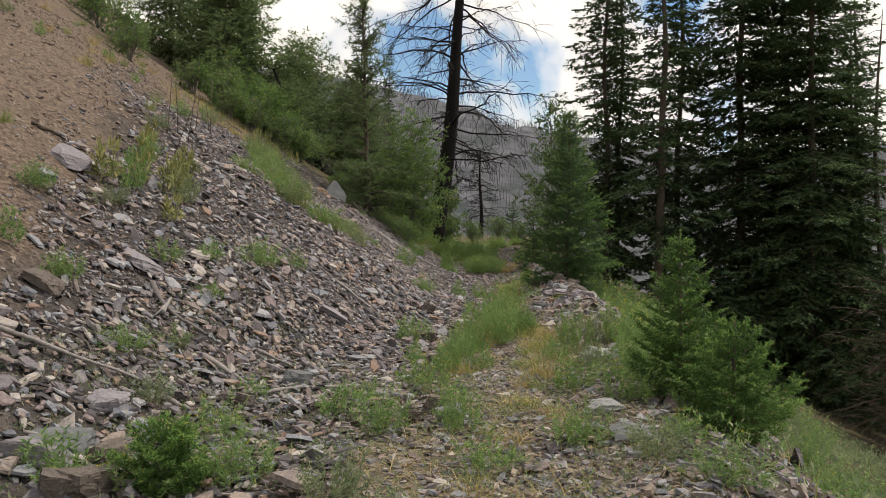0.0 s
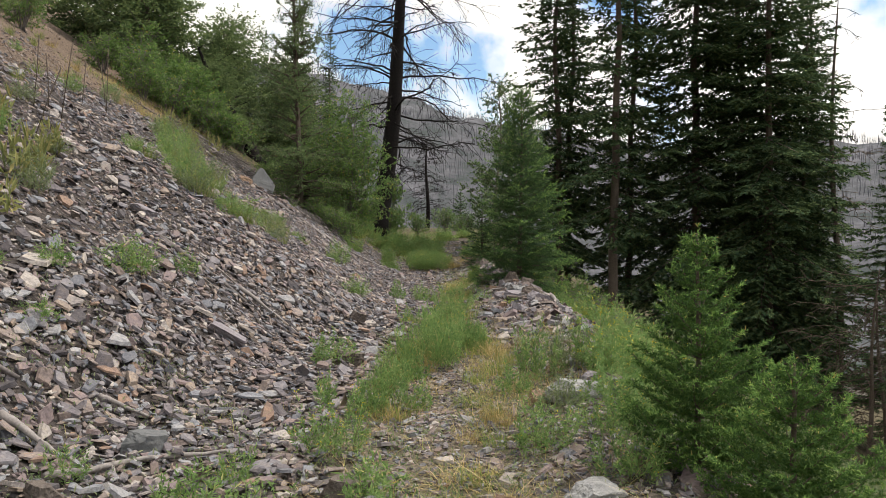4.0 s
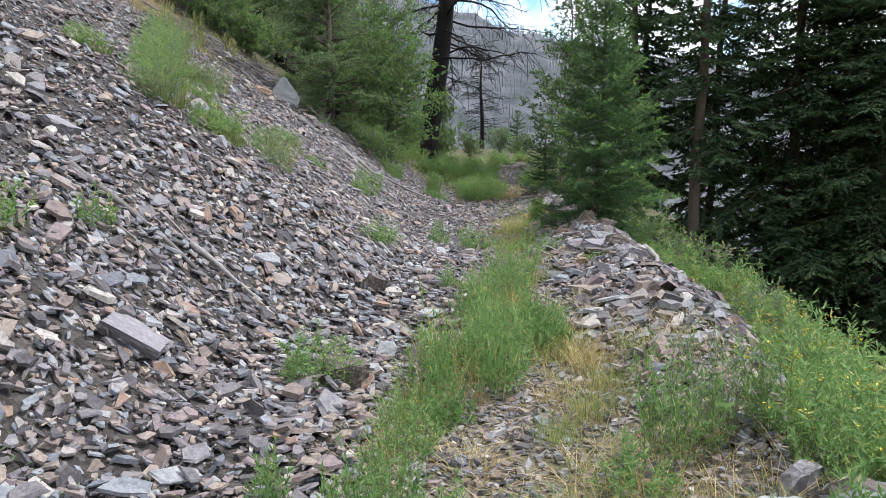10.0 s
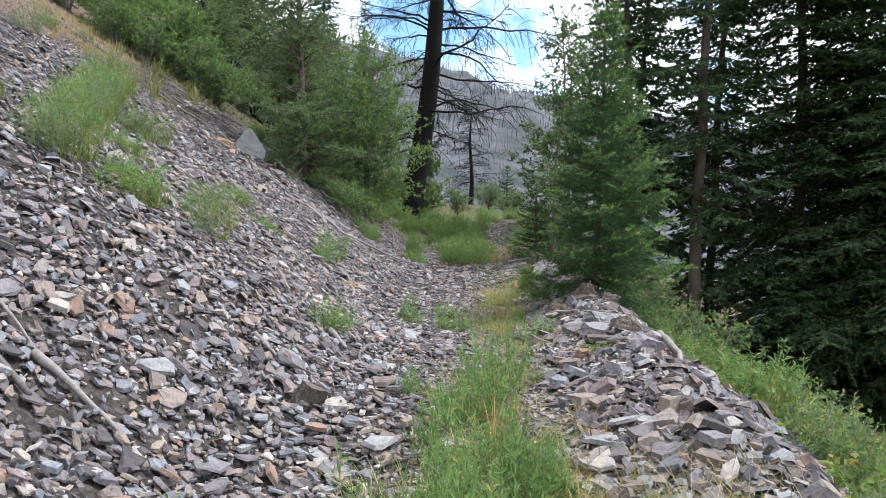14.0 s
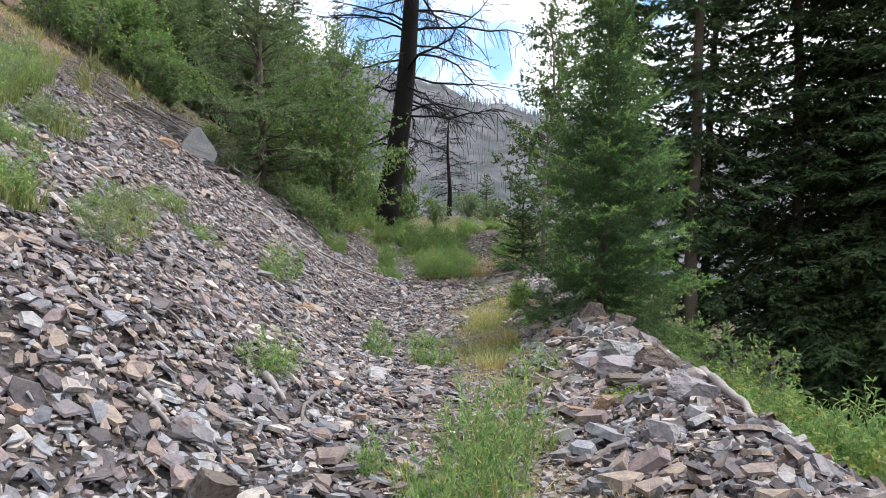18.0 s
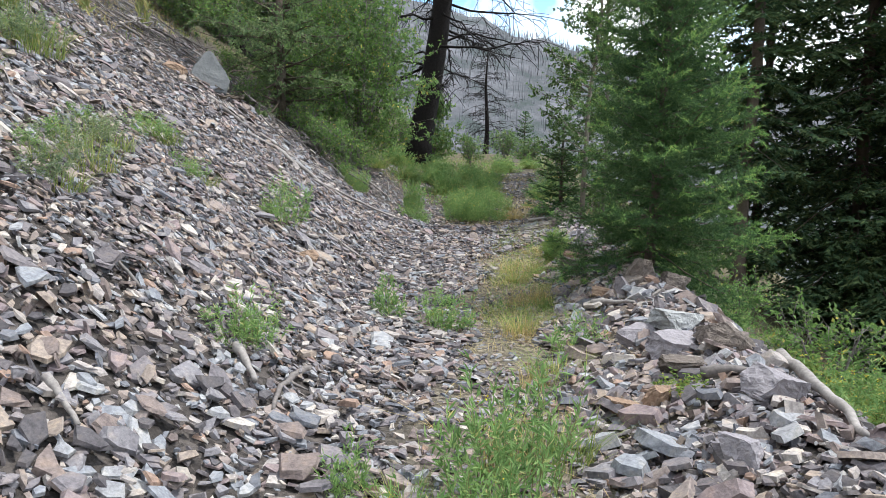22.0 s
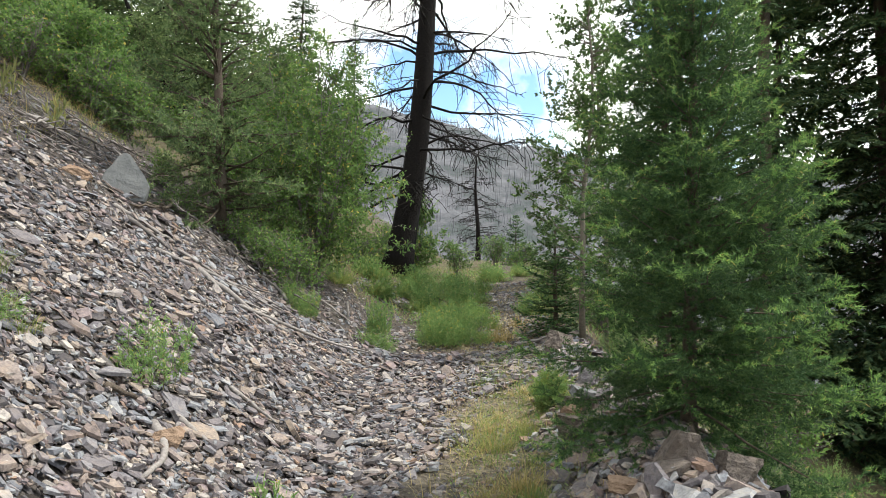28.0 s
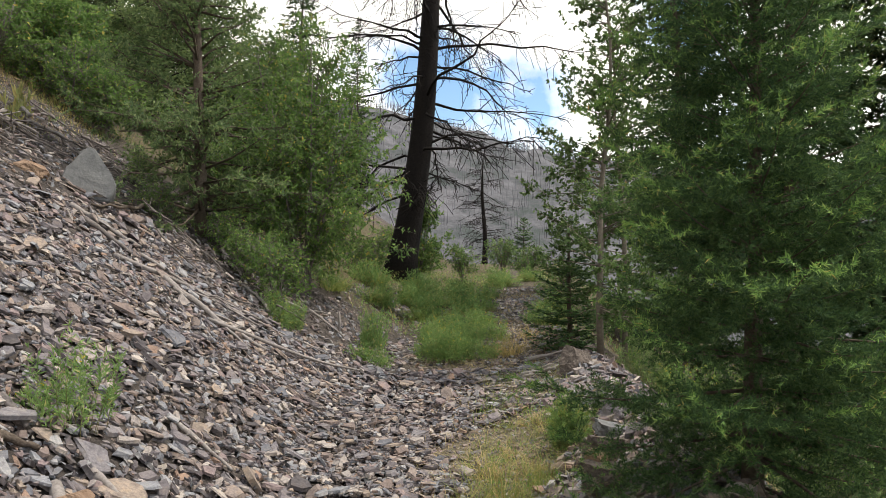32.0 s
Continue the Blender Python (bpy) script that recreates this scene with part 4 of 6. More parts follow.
def dead_tree(name, label, x, y, seed, mat, height, r0, lean, limbs, limb_len, twigs, low=0.12, group="", split=False, thin=0.006, sides=4):
    g = np.random.default_rng(seed)
    e = thing(name, label, "dead tree", (x, y, gz(x, y) - 0.15), group)
    s = np.linspace(0, 1, 22)
    p = np.stack([lean[0] * s * height + 0.01 * height * np.sin(s * 7), lean[1] * s * height, s * height], -1)
    flare = 1 + 0.45 * np.exp(-s * 26)
    part_mesh("trunk", mesh_polys("trunk", *tubes([p], [(r0 * (1 - s) ** 0.75 + 0.01) * flare], 14), mat, None, True), e)
    P, R, TP, TR = [], [], [], []
    for i in range(limbs):
        u = low + (0.97 - low) * (i + g.uniform()) / limbs
        c = np.array([np.interp(u, s, p[:, k]) for k in range(3)])
        a = g.uniform(0, 6.28)
        ln = limb_len * (0.35 + 0.65 * math.sin(math.pi * min(0.98, u * 0.85 + 0.12))) * g.uniform(0.45, 1.15)
        t = np.linspace(0, 1, 9)
        d = np.array([math.cos(a), math.sin(a), g.uniform(-0.25, 0.45)])
        q = c + d[None] * (t * ln)[:, None] + np.stack([np.zeros(9), np.zeros(9), -0.32 * ln * t ** 2 + 0.12 * ln * t ** 4], -1) + np.cumsum(g.normal(0, 0.02 * ln, (9, 3)), 0)
        q[0] = c
        if split:
            P, R = [], []
        P.append(q), R.append(np.maximum(thin, r0 * 0.13 * (1 - t) ** 0.8 * (ln / limb_len) ** 0.5))
        for _ in range(twigs):
            v = g.uniform(0.25, 1.0)
            b = np.array([np.interp(v, t, q[:, k]) for k in range(3)])
            td = unit(d * 0.6 + g.normal(0, 0.55, 3) + np.array([0, 0, -0.3]))
            tl = ln * g.uniform(0.12, 0.38) * (1.1 - 0.5 * v)
            w = np.linspace(0, 1, 4)
            TP.append(b + td[None] * (w * tl)[:, None] + np.stack([np.zeros(4), np.zeros(4), -0.25 * tl * w ** 2], -1) + np.cumsum(g.normal(0, 0.06 * tl, (4, 3)), 0) * w[:, None])
            TR.append(np.maximum(thin * 0.7, 0.012 * (1 - w)))
        if split:
            part_mesh("limb", mesh_polys("limb", *tubes(P, R, 5), mat, None, True), e)
    if split:
        part_mesh("twigwork", mesh_polys("twigwork", *tubes(TP, TR, sides), mat, None, True), e, "", "stuff")
    else:
        part_mesh("branchwork", mesh_polys("branchwork", *tubes(P + TP, R + TR, sides), mat, None, True), e, "", "stuff")
    return e


snag = dead_tree("burnt_snag", "tall charred standing dead tree with bare drooping limbs", -3.6, 34.5, 61, M_CHAR, 20.0, 0.44, (0.12, 0.0), 100, 5.0, 24, 0.13, split=True, thin=0.015, sides=3)
snag_b = dead_tree("burnt_snag", "slender grey dead tree with short bare limbs in the distance", -2.1, 66.0, 62, M_CHAR, 8.4, 0.2, (-0.01, 0), 110, 2.6, 13, 0.05)
bare_a = dead_tree("bare_tree", "leafless dark twiggy tree below the trail", 11.6, 20.0, 64, M_BARK, 5.6, 0.06, (0.06, 0), 70, 2.8, 7, 0.03, thin=0.012, sides=3)
bare_b = dead_tree("bare_tree", "leafless dark twiggy tree below the trail", 13.6, 22.5, 65, M_BARK, 6.0, 0.06, (-0.05, 0), 70, 2.8, 7, 0.03, thin=0.012, sides=3)
bare_c = dead_tree("bare_tree", "half-dead conifer with long curved bare limbs", 15.5, 29.2, 66, M_BARK, 17.5, 0.16, (0, 0), 56, 2.9, 4, 0.1, thin=0.014, sides=3)
log_big = dead_tree("leaning_trunk", "dark dead trunk leaning out from the hillside", -7.5, 28.0, 63, M_CHAR, 5.4, 0.27, (0, 0), 7, 1.6, 5, 0.4)
log_big.rotation_euler = (0, radians(-27), 0)


# ---- low plants ----
def herb_mesh(seed, w, h, stems, leaf_len, leaf_wid, mats, flowers=0.0, upright=0.75, per=21):
    """Stems rising from one foot, narrow leaves all along them. Returns stem, leaf and flower meshes."""
    g = np.random.default_rng(seed)
    P, R, B, D, FB = [], [], [], [], []
    for _ in range(stems):
        a, rr = g.uniform(0, 6.28), g.uniform(0, 1) ** 0.6
        foot = np.array([math.cos(a), math.sin(a), 0]) * w * 0.34 * rr
        top = np.array([math.cos(a) * w * 0.5 * rr + g.normal(0, 0.05), math.sin(a) * w * 0.5 * rr + g.normal(0, 0.05), h * (1 - 0.3 * rr ** 2) * g.uniform(0.35, 1.15)])
        t = np.linspace(0, 1, 4)
        q = foot + (top - foot)[None] * t[:, None] + np.stack([0 * t, 0 * t, 0.10 * h * np.sin(np.pi * t)], -1) + np.cumsum(g.normal(0, 0.015 * h, (4, 3)), 0)
        if len(D) % 3 == 0:
            P.append(q), R.append(np.maximum(0.0012, 0.0035 * (1 - 0.7 * t)))
        v = g.uniform(0.12, 1.0, per)
        b = np.stack([np.interp(v, t, q[:, k]) for k in range(3)], -1)
        B.append(b)
        ax = unit(top - foot)
        D.append(unit(ax[None] * 0.7 + g.normal(0, 0.55, (per, 3))))
        if g.uniform() < flowers:
            FB.append(q[-1] + g.normal(0, 0.018, (7, 3)))
    B, D = np.concatenate(B), np.concatenate(D)
    n = len(B)
    N = unit(g.normal(0, 1, (n, 3)) + np.array([0, 0, 0.6]))
    out = {"stalk_mass": mesh_polys("stalk_mass", *tubes(P, R, 3), M_STEM), "foliage": mesh_polys("foliage", *blades(B, D, N, leaf_len * g.uniform(0.6, 1.3, n), leaf_wid * g.uniform(0.7, 1.2, n), 0.06), mats)}
    if FB:
        F = np.concatenate(FB)
        out["flower_mass"] = mesh_polys("flower_mass", *blades(F, unit(g.normal(0, 1, F.shape)), unit(g.normal(0, 1, F.shape)), np.full(len(F), 0.02), np.full(len(F), 0.014)), M_FLOWER)
    return out


def tuft_mesh(seed, w, h, n, mat, lean=0.5, wid=0.006):
    """Grass blades in three bent pieces."""
    g = np.random.default_rng(seed)
    a, rr = g.uniform(0, 6.28, n), g.uniform(0, 1, n) ** 0.6
    foot = np.stack([np.cos(a) * rr, np.sin(a) * rr, np.zeros(n)], -1) * w * 0.42
    out = unit(np.stack([np.cos(a) + g.normal(0, 0.7, n), np.sin(a) + g.normal(0, 0.7, n), np.zeros(n)], -1))
    hh = h * (0.25 + 0.85 * g.uniform(0, 1, n) ** 1.3)
    bend = lean * g.uniform(0.1, 1.0, n)
    side = np.stack([-out[:, 1], out[:, 0], np.zeros(n)], -1)
    W = (wid * g.uniform(0.6, 1.3, n))[:, None]
    V = []
    for s, ww in ((0, 1.0), (0.4, 0.9), (0.75, 0.6)):
        c = foot + out * (bend * hh * s ** 1.8)[:, None] + np.array([0, 0, 1.0]) * (hh * (s - 0.25 * bend * s ** 2))[:, None]
        V += [c - side * W * 0.5 * ww, c + side * W * 0.5 * ww]
    tip = foot + out * (bend * hh)[:, None] + np.array([0, 0, 1.0]) * (hh * (1 - 0.25 * bend))[:, None]
    V = np.stack(V + [tip], 1)
    f = np.concatenate([[0, 1, 3, 2], [2, 3, 5, 4], [4, 5, 6]])
    loops = (np.arange(n) * 7)[:, None] + f[None]
    return V.reshape(-1, 3), np.tile([4, 4, 3], n), loops.ravel()


HERBS = {
    "green": [herb_mesh(70 + i, 1.0, 1.0, 62, 0.085, 0.018, M_HERB, 0.05, 0.75, 25) for i in range(4)],
    "yellow": [herb_mesh(75 + i, 1.0, 1.0, 56, 0.082, 0.017, M_HERB, 0.6, 0.9, 25) for i in range(2)],
    "grey": [herb_mesh(80 + i, 1.0, 1.0, 58, 0.08, 0.018, M_HERB_GREY, 0.0, 0.6, 25) for i in range(2)],
}
HERBS["bramble"] = [herb_mesh(85 + i, 1.0, 1.0, 44, 0.10, 0.066, M_BRAMBLE, 0.0, 0.6, 15) for i in range(2)]
SMALL_HERBS = {
    "green": [herb_mesh(170 + i, 1.0, 1.0, 30, 0.135, 0.03, M_HERB, 0.05) for i in range(3)],
    "yellow": [herb_mesh(175 + i, 1.0, 1.0, 28, 0.13, 0.028, M_HERB, 0.6, 0.9) for i in range(2)],
    "grey": [herb_mesh(180 + i, 1.0, 1.0, 28, 0.13, 0.03, M_HERB_GREY, 0.0, 0.6) for i in range(2)],
}
TUFTS = {
    "grass": [mesh_polys("blades", *tuft_mesh(90 + i, 1.0, 1.0, 210, M_GRASS, 0.85, 0.011), M_GRASS) for i in range(3)],
    "lush": [mesh_polys("blades", *tuft_mesh(190 + i, 1.1, 1.0, 260, M_GRASS, 1.5, 0.012), M_GRASS) for i in range(2)],
    "straw": [mesh_polys("blades", *tuft_mesh(95 + i, 1.0, 1.0, 170, M_STRAW, 0.95, 0.010), M_STRAW) for i in range(2)],
}
MULLEIN_MESH = herb_mesh(86, 0.8, 1.0, 6, 0.40, 0.11, M_MULLEIN, 0.0, 0.9, 11)
HERB_LABEL = {"bramble": "yellow-green bramble with broad leaves beside the stone pile", "green": "leafy green herb clump growing among broken slate", "yellow": "leafy herb clump with small yellow flower heads", "grey": "pale grey-green leafy herb clump on the stones"}
pick = random.Random(5)


def herb(kind, x, y, w, h):
    e = thing("herb_clump", HERB_LABEL[kind], "plant", (x, y, gz(x, y) - 0.02), "herb clumps")
    e.scale, e.rotation_euler = (w, w, h), (0, 0, pick.uniform(0, 6.28))
    for nm, me in pick.choice((SMALL_HERBS if kind != "bramble" and (w < 0.42 or y > 24) else HERBS)[kind]).items():
        part_mesh(nm, me, e, "", "stuff")
    return e


def tuft(kind, x, y, w, h):
    ob = new("grass_tuft", pick.choice(TUFTS[kind]))
    ob.location, ob.scale, ob.rotation_euler = (x, y, gz(x, y) - 0.01), (w, w, h), (0, 0, pick.uniform(0, 6.28))
    return tagged(ob, "tall green grass tuft on the trail" if kind != "straw" else "dry straw-coloured grass tuft beside the trail", "grass", "grass tufts")


MULLEIN = [(-4.9, 5.8, .34, .62), (-4.58, 6.92, .34, .6), (-5.0, 8.5, .28, .5), (-6.55, 20.0, .3, .6), (-7.0, 20.8, .3, .6), (-5.2, 7.4, .3, .6), (-4.75, 6.4, .3, .5), (-4.5, 7.2, .32, .55), (-4.1, 5.9, .26, .4), (-5.6, 8.4, .3, .5), (-4.9, 8.0, .28, .45), (-6.9, 17.2, .3, .7), (-6.6, 18.2, .3, .6), (-7.6, 20.4, .3, .7)]
GREEN_CLUMPS = [(-0.74, 3.9, .55, .5), (-0.86, 2.4, .5, .38), (1.3, 4.4, .6, .42), (.62, 3.95, .5, .36), (-1.96, 2.1, .45, .34), (-3.2, 6.6, .72, .42), (-3.5, 5.7, .36, .3),
                (-3.18, 4.9, .33, .22), (-2.15, 3.3, .3, .24), (-1.22, 7.0, .58, .42), (-.52, 5.35, .42, .48), (-1.02, 5.4, .24, .34), (-2.96, 7.5, .4, .3), (-1.5, 11.3, .55, .38),
                (-1.0, 13.2, .34, .42), (-.5, 13.1, .6, .42), (.52, 12.5, .4, .36), (.05, 10.0, .72, .66), (-.62, 10.0, .26, .3), (-2.35, 14.75, .66, .56), (.62, 16.8, .38, .33)]
START_CLUMPS = [(-1.5, 1.2, .5, .35), (-.9, .9, .45, .35), (-.35, 2.5, .42, .34), (-.1, 1.6, .4, .26), (-1.3, 2.9, .4, .3), (-2.6, 2.4, .45, .28), (-3.1, 2.9, .5, .24), (-1.2, 3.4, .3, .24), (.45, 2.1, .5, .32), (.95, 1.7, .5, .3), (1.2, 1.2, .5, .28),
                (-1.9, 1.0, .6, .3), (-2.4, .9, .4, .3), (-.5, .4, .5, .3), (.55, 5.6, .4, .3), (1.05, 4.1, .5, .36), (-3.9, 3.4, .45, .3), (-3.0, 3.6, .4, .24), (-.4, 3.1, .4, .3), (-3.7, 5.0, .4, .3), (1.0, 3.2, .5, .36)]
MORE_CLUMPS = [(.8, 5.95, .5, .62), (1.1, 6.15, .45, .5), (1.42, 6.05, .7, .68), (1.85, 6.5, .75, .66), (2.05, 7.6, .7, .55), (2.0, 11.5, .6, .42), (2.5, 11.0, .6, .42), (2.3, 9.2, .6, .6),
               (2.75, 13.0, .7, .5), (2.6, 15.8, .5, .4), (2.4, 10.2, .5, .5), (3.0, 8.3, .8, .6), (2.0, 5.2, .5, .4), (2.2, 4.4, .7, .5), (1.2, 2.2, .4, .2), (2.3, 2.6, .6, .3)]
SLOPE_GRASS = [(-4.05, 10.7, .6, .6), (-4.4, 11.5, .6, .65), (-4.8, 12.4, .6, .7), (-5.2, 13.2, .65, .75), (-5.6, 14.1, .65, .75), (-6.0, 15.2, .7, .8), (-6.5, 16.3, .7, .8), (-3.45, 11.0, .6, .5),
               (-3.15, 12.1, .5, .4), (-4.95, 10.8, .42, .32), (-3.45, 12.9, .5, .32), (-3.7, 14.4, .45, .32), (-3.0, 11.5, .4, .26), (-3.1, 14.0, .35, .24), (-5.0, 14.3, .7, .6), (-4.3, 12.5, .4, .35)]
UPPER_CLUMPS = [(-5.05, 8.6, .5, .28), (-5.15, 7.2, .4, .45), (-4.4, 6.9, .55, .5), (-4.7, 6.1, .4, .5), (-4.6, 5.4, .5, .3), (-5.4, 8.0, .4, .4), (-6.0, 9.5, .5, .35), (-7.4, 13.5, .6, .4), (-7.8, 16, .7, .5)]
FAR_GRASS = [(-.82, 21.25, .75, .72), (-.5, 21.5, .6, .66), (-.75, 22.0, .7, .7), (-1.95, 21.2, .5, .7), (-1.75, 20.3, .45, .4), (-.45, 23.2, .9, .55), (-.9, 24.0, .9, .5), (-1.3, 23.0, .4, .4), (-1.5, 25.6, .9, .6), (-2.6, 25.4, .9, .6),
             (-2.0, 27.4, 1, .7), (-3.0, 27.2, .9, .7), (-1.2, 28.3, 1, .6), (-.2, 33.6, 1.2, .7), (-1.4, 31.0, 1.1, .7), (-2.3, 30.0, 1.1, .8), (-3.2, 24.0, .8, .6), (-2.7, 19.8, .6, .6), (-.6, 30.0, .8, .5), (.5, 35.5, 1.0, .6), (-.5, 25.3, .7, .4), (-.9, 26.6, .8, .5), (-.4, 27.6, .6, .4), (.75, 24.2, .6, .5), (.85, 26.5, .7, .5)]
TRAIL_GRASS = [(-.3, 7.0, .6, .6), (-.1, 7.5, .6, .55), (.05, 8.1, .55, .5), (-.1, 8.8, .6, .55), (-.05, 9.6, .6, .5), (.1, 10.6, .5, .45), (.12, 11.6, .5, .4), (.14, 12.9, .5, .45), (-.35, 6.2, .5, .45),
               (-.45, 5.2, .45, .4), (.56, 8.4, .4, .35), (.2, 14.2, .4, .28), (.25, 15.7, .35, .25)]
DRY = [(.1, 5.6, .45, .3), (.35, 6.6, .45, .35), (.55, 7.4, .5, .45), (.65, 8.0, .45, .45), (.2, 4.4, .45, .28), (-.05, 3.4, .5, .25), (.3, 2.8, .4, .22), (-.2, 2.2, .45, .2), (.6, 9.2, .4, .35), (.45, 5.0, .4, .35),
       (.3, 14.8, .45, .4), (.35, 15.9, .45, .35), (-.02, 21.7, .7, .6), (.0, 22.4, .7, .55), (.15, 23.1, .6, .5), (.3, 16.9, .4, .22), (.35, 17.5, .4, .2), (-.1, 1.2, .5, .22), (.4, .6, .5, .22), (.55, 6.9, .45, .42)]
for i, (x, y, w, h) in enumerate(GREEN_CLUMPS):
    herb("green" if i % 4 else "yellow", x, y, w, h)
for i, (x, y, w, h) in enumerate(MORE_CLUMPS):
    herb(("green", "grey", "yellow")[i % 3], x, y, w, h)
for i, (x, y, w, h) in enumerate(START_CLUMPS):
    herb(("green", "grey", "green", "yellow")[i % 4], x, y, w, h)
for x, y, w, h in MULLEIN:
    e = thing("mullein", "tall yellow-green mullein plant with broad leaves on the scree", "plant", (x, y, gz(x, y) - .02), "mulleins")
    e.scale, e.rotation_euler = (w, w, h), (0, 0, pick.uniform(0, 6.28))
    for nm, me in MULLEIN_MESH.items():
        part_mesh(nm, me, e, "", "stuff")
for i, (x, y, w, h) in enumerate(UPPER_CLUMPS):
    herb(("grey", "green")[i % 2], x, y, w, h)
for i, (x, y, w, h) in enumerate(SLOPE_GRASS):
    herb("green" if i % 2 else "grey", x, y, w * 1.4, h * 0.85)
    tuft("grass", x + 0.1, y + 0.15, w, h * .75)
    tuft("grass", x - 0.15, y + 0.3, w * .8, h * .7)
    herb("green", x - .3, y + .35, w * .6, h * .5)
for x, y, w, h in FAR_GRASS:
    if y > 23.5 or x > -.3:
        tuft("lush", x + pick.uniform(-.15, .15), y + pick.uniform(-.2, .2), w * .9, h * pick.uniform(.6, .85))
    for k in range(3):
        herb("yellow" if k == 1 else "green", x + pick.uniform(-.22, .22), y + pick.uniform(-.2, .2), w * pick.uniform(.6, .95), h * pick.uniform(.65, 1.0))
for x, y, w, h in TRAIL_GRASS:
    for k in range(2):
        tuft("grass" if k < 1 else "straw", x + pick.uniform(-.32, .28), y + pick.uniform(-.3, .4), w * pick.uniform(.5, 1.0), h * pick.uniform(.4, .8))
    for k in range(3 if y < 10.2 else 0):
        herb("green" if pick.random() < .7 else "yellow", x + pick.uniform(-.3, .26), y + pick.uniform(-.35, .35), w * pick.uniform(.55, .9), h * pick.uniform(.7, 1.1))
for k in range(110):
    x, y = pick.uniform(1.5, 5.5) if k % 2 else pick.uniform(1.5, 3.0), pick.uniform(0.5, 24)
    x += float(np.interp(y, [0, 6, 10, 16, 24], [0, .1, .7, .7, .2]))
    if 12.5 < y < 20 and x < 4.5 or k % 3 == 0 and y < 11 or y < 4.6 and x < 2.8:
        continue
    herb(pick.choice(("green", "grey", "yellow", "green")), x, y, pick.uniform(.45, 1.05), pick.uniform(.35, .75))
for x, y, w, h in ((2.35, 11.6, .7, .42), (2.7, 12.2, .8, .45), (2.55, 10.7, .7, .42), (2.9, 13.2, .8, .5), (2.15, 12.5, .5, .3), (2.95, 11.2, .9, .5), (2.3, 9.6, .7, .4), (2.6, 14.2, .6, .4), (1.9, 10.3, .3, .16), (1.0, 11.2, .3, .16),
                   (3.3, 12.4, 1.0, .55), (2.2, 8.5, .7, .42), (2.9, 9.6, .9, .5)):
    herb("bramble", x, y, w, h)
for k in range(30):
    y = pick.uniform(6.5, 14.5)
    x = float(np.interp(y, [6, 8, 10, 12, 15], [1.8, 2.2, 2.4, 2.5, 2.6])) + pick.uniform(-.1, 1.3)
    herb(("bramble", "yellow", "bramble", "grey")[k % 4], x, y, pick.uniform(.4, .75), pick.uniform(.25, .6))
for x, y, w, h in DRY:
    for k in range(3):
        tuft("straw" if k else "grass", x + pick.uniform(-.3, .3), y + pick.uniform(-.35, .35), w * pick.uniform(.4, .8), h * pick.uniform(.3, .65))


for k in range(70):
    y = pick.uniform(3, 21)
    x = float(dirt_edge(y)) - pick.uniform(-.6, 5.5) ** 1.0
    if k % 3:
        tuft("grass" if k % 2 else "straw", x, y, pick.uniform(.2, .45), pick.uniform(.15, .35))
    else:
        herb(pick.choice(("grey", "green")), x, y, pick.uniform(.2, .5), pick.uniform(.15, .35))


def carpet(name, label, n, box, keep, mat, h_lo, h_hi, wid, seed, lean=0.8, lift=0.0):
    """Loose blades over an area, one by one."""
    g = np.random.default_rng(seed)
    x, y = sample(n, *box, keep, g)
    m = len(x)
    v, sizes, loops = tuft_mesh(seed + 1, 0.0, 1.0, m, mat, lean, wid)
    hh = g.uniform(h_lo, h_hi, m) * (0.6 + 0.5 * wavy(x, y, 1.9, 4.0) ** 2)
    v = v.reshape(m, 7, 3)
    c = v[:, 0:2].mean(1, keepdims=True)
    w_ = (v - c) * np.stack([hh ** 0.35, hh ** 0.35, hh], -1)[:, None] * np.array([1.0, 1.0, 1.0])
    v = w_ + np.stack([x, y, ground(x, y) + lift - 0.005], -1)[:, None]
    return tagged(new(name, mesh_polys(name, v.reshape(-1, 3), sizes, loops, mat)), label, "grass", "", "stuff")


def leaf_litter(name, label, n, box, keep, mat, h_hi, leaf, seed):
    """Low leafy growth: single leaves at many heights."""
    g = np.random.default_rng(seed)
    x, y = sample(n, *box, keep, g)
    m = len(x)
    k = 7
    tall = h_hi * g.uniform(0.2, 1.0, m) * (0.5 + 0.6 * np.abs(wavy(x, y, 1.6, 7.0)))
    X, Y = np.repeat(x, k) + g.normal(0, 0.05, m * k), np.repeat(y, k) + g.normal(0, 0.05, m * k)
    Zz = ground(X, Y) + np.repeat(tall, k) * g.uniform(0.05, 1.0, m * k)
    B = np.stack([X, Y, Zz], -1)
    D = unit(g.normal(0, 0.7, B.shape) + np.array([0, 0, 0.6]))
    N = unit(g.normal(0, 0.8, B.shape) + np.array([0, 0, 0.8]))
    L = leaf[0] * g.uniform(0.6, 1.3, m * k)
    return tagged(new(name, mesh_polys(name, *blades(B, D, N, L, L * leaf[1], 0.06), mat)), label, "plants", "", "stuff")


def on_right(x, y):
    e = 0.3 * wavy(x, y, 1.3, 2.0)
    patch = np.clip(0.6 + 0.7 * wavy(x, y, 0.9, 6.0) + 0.4 * wavy(x, y, 2.7, 8.0), 0.2, 1)
    return (x > np.interp(y, [-4, 5, 8, 12, 16, 20, 30], [1.1, 1.4, 2.4, 2.9, 2.8, 1.9, 1.6]) + e) * np.clip(1.7 - (x - 1.5) * 0.2, 0.15, 1) * patch


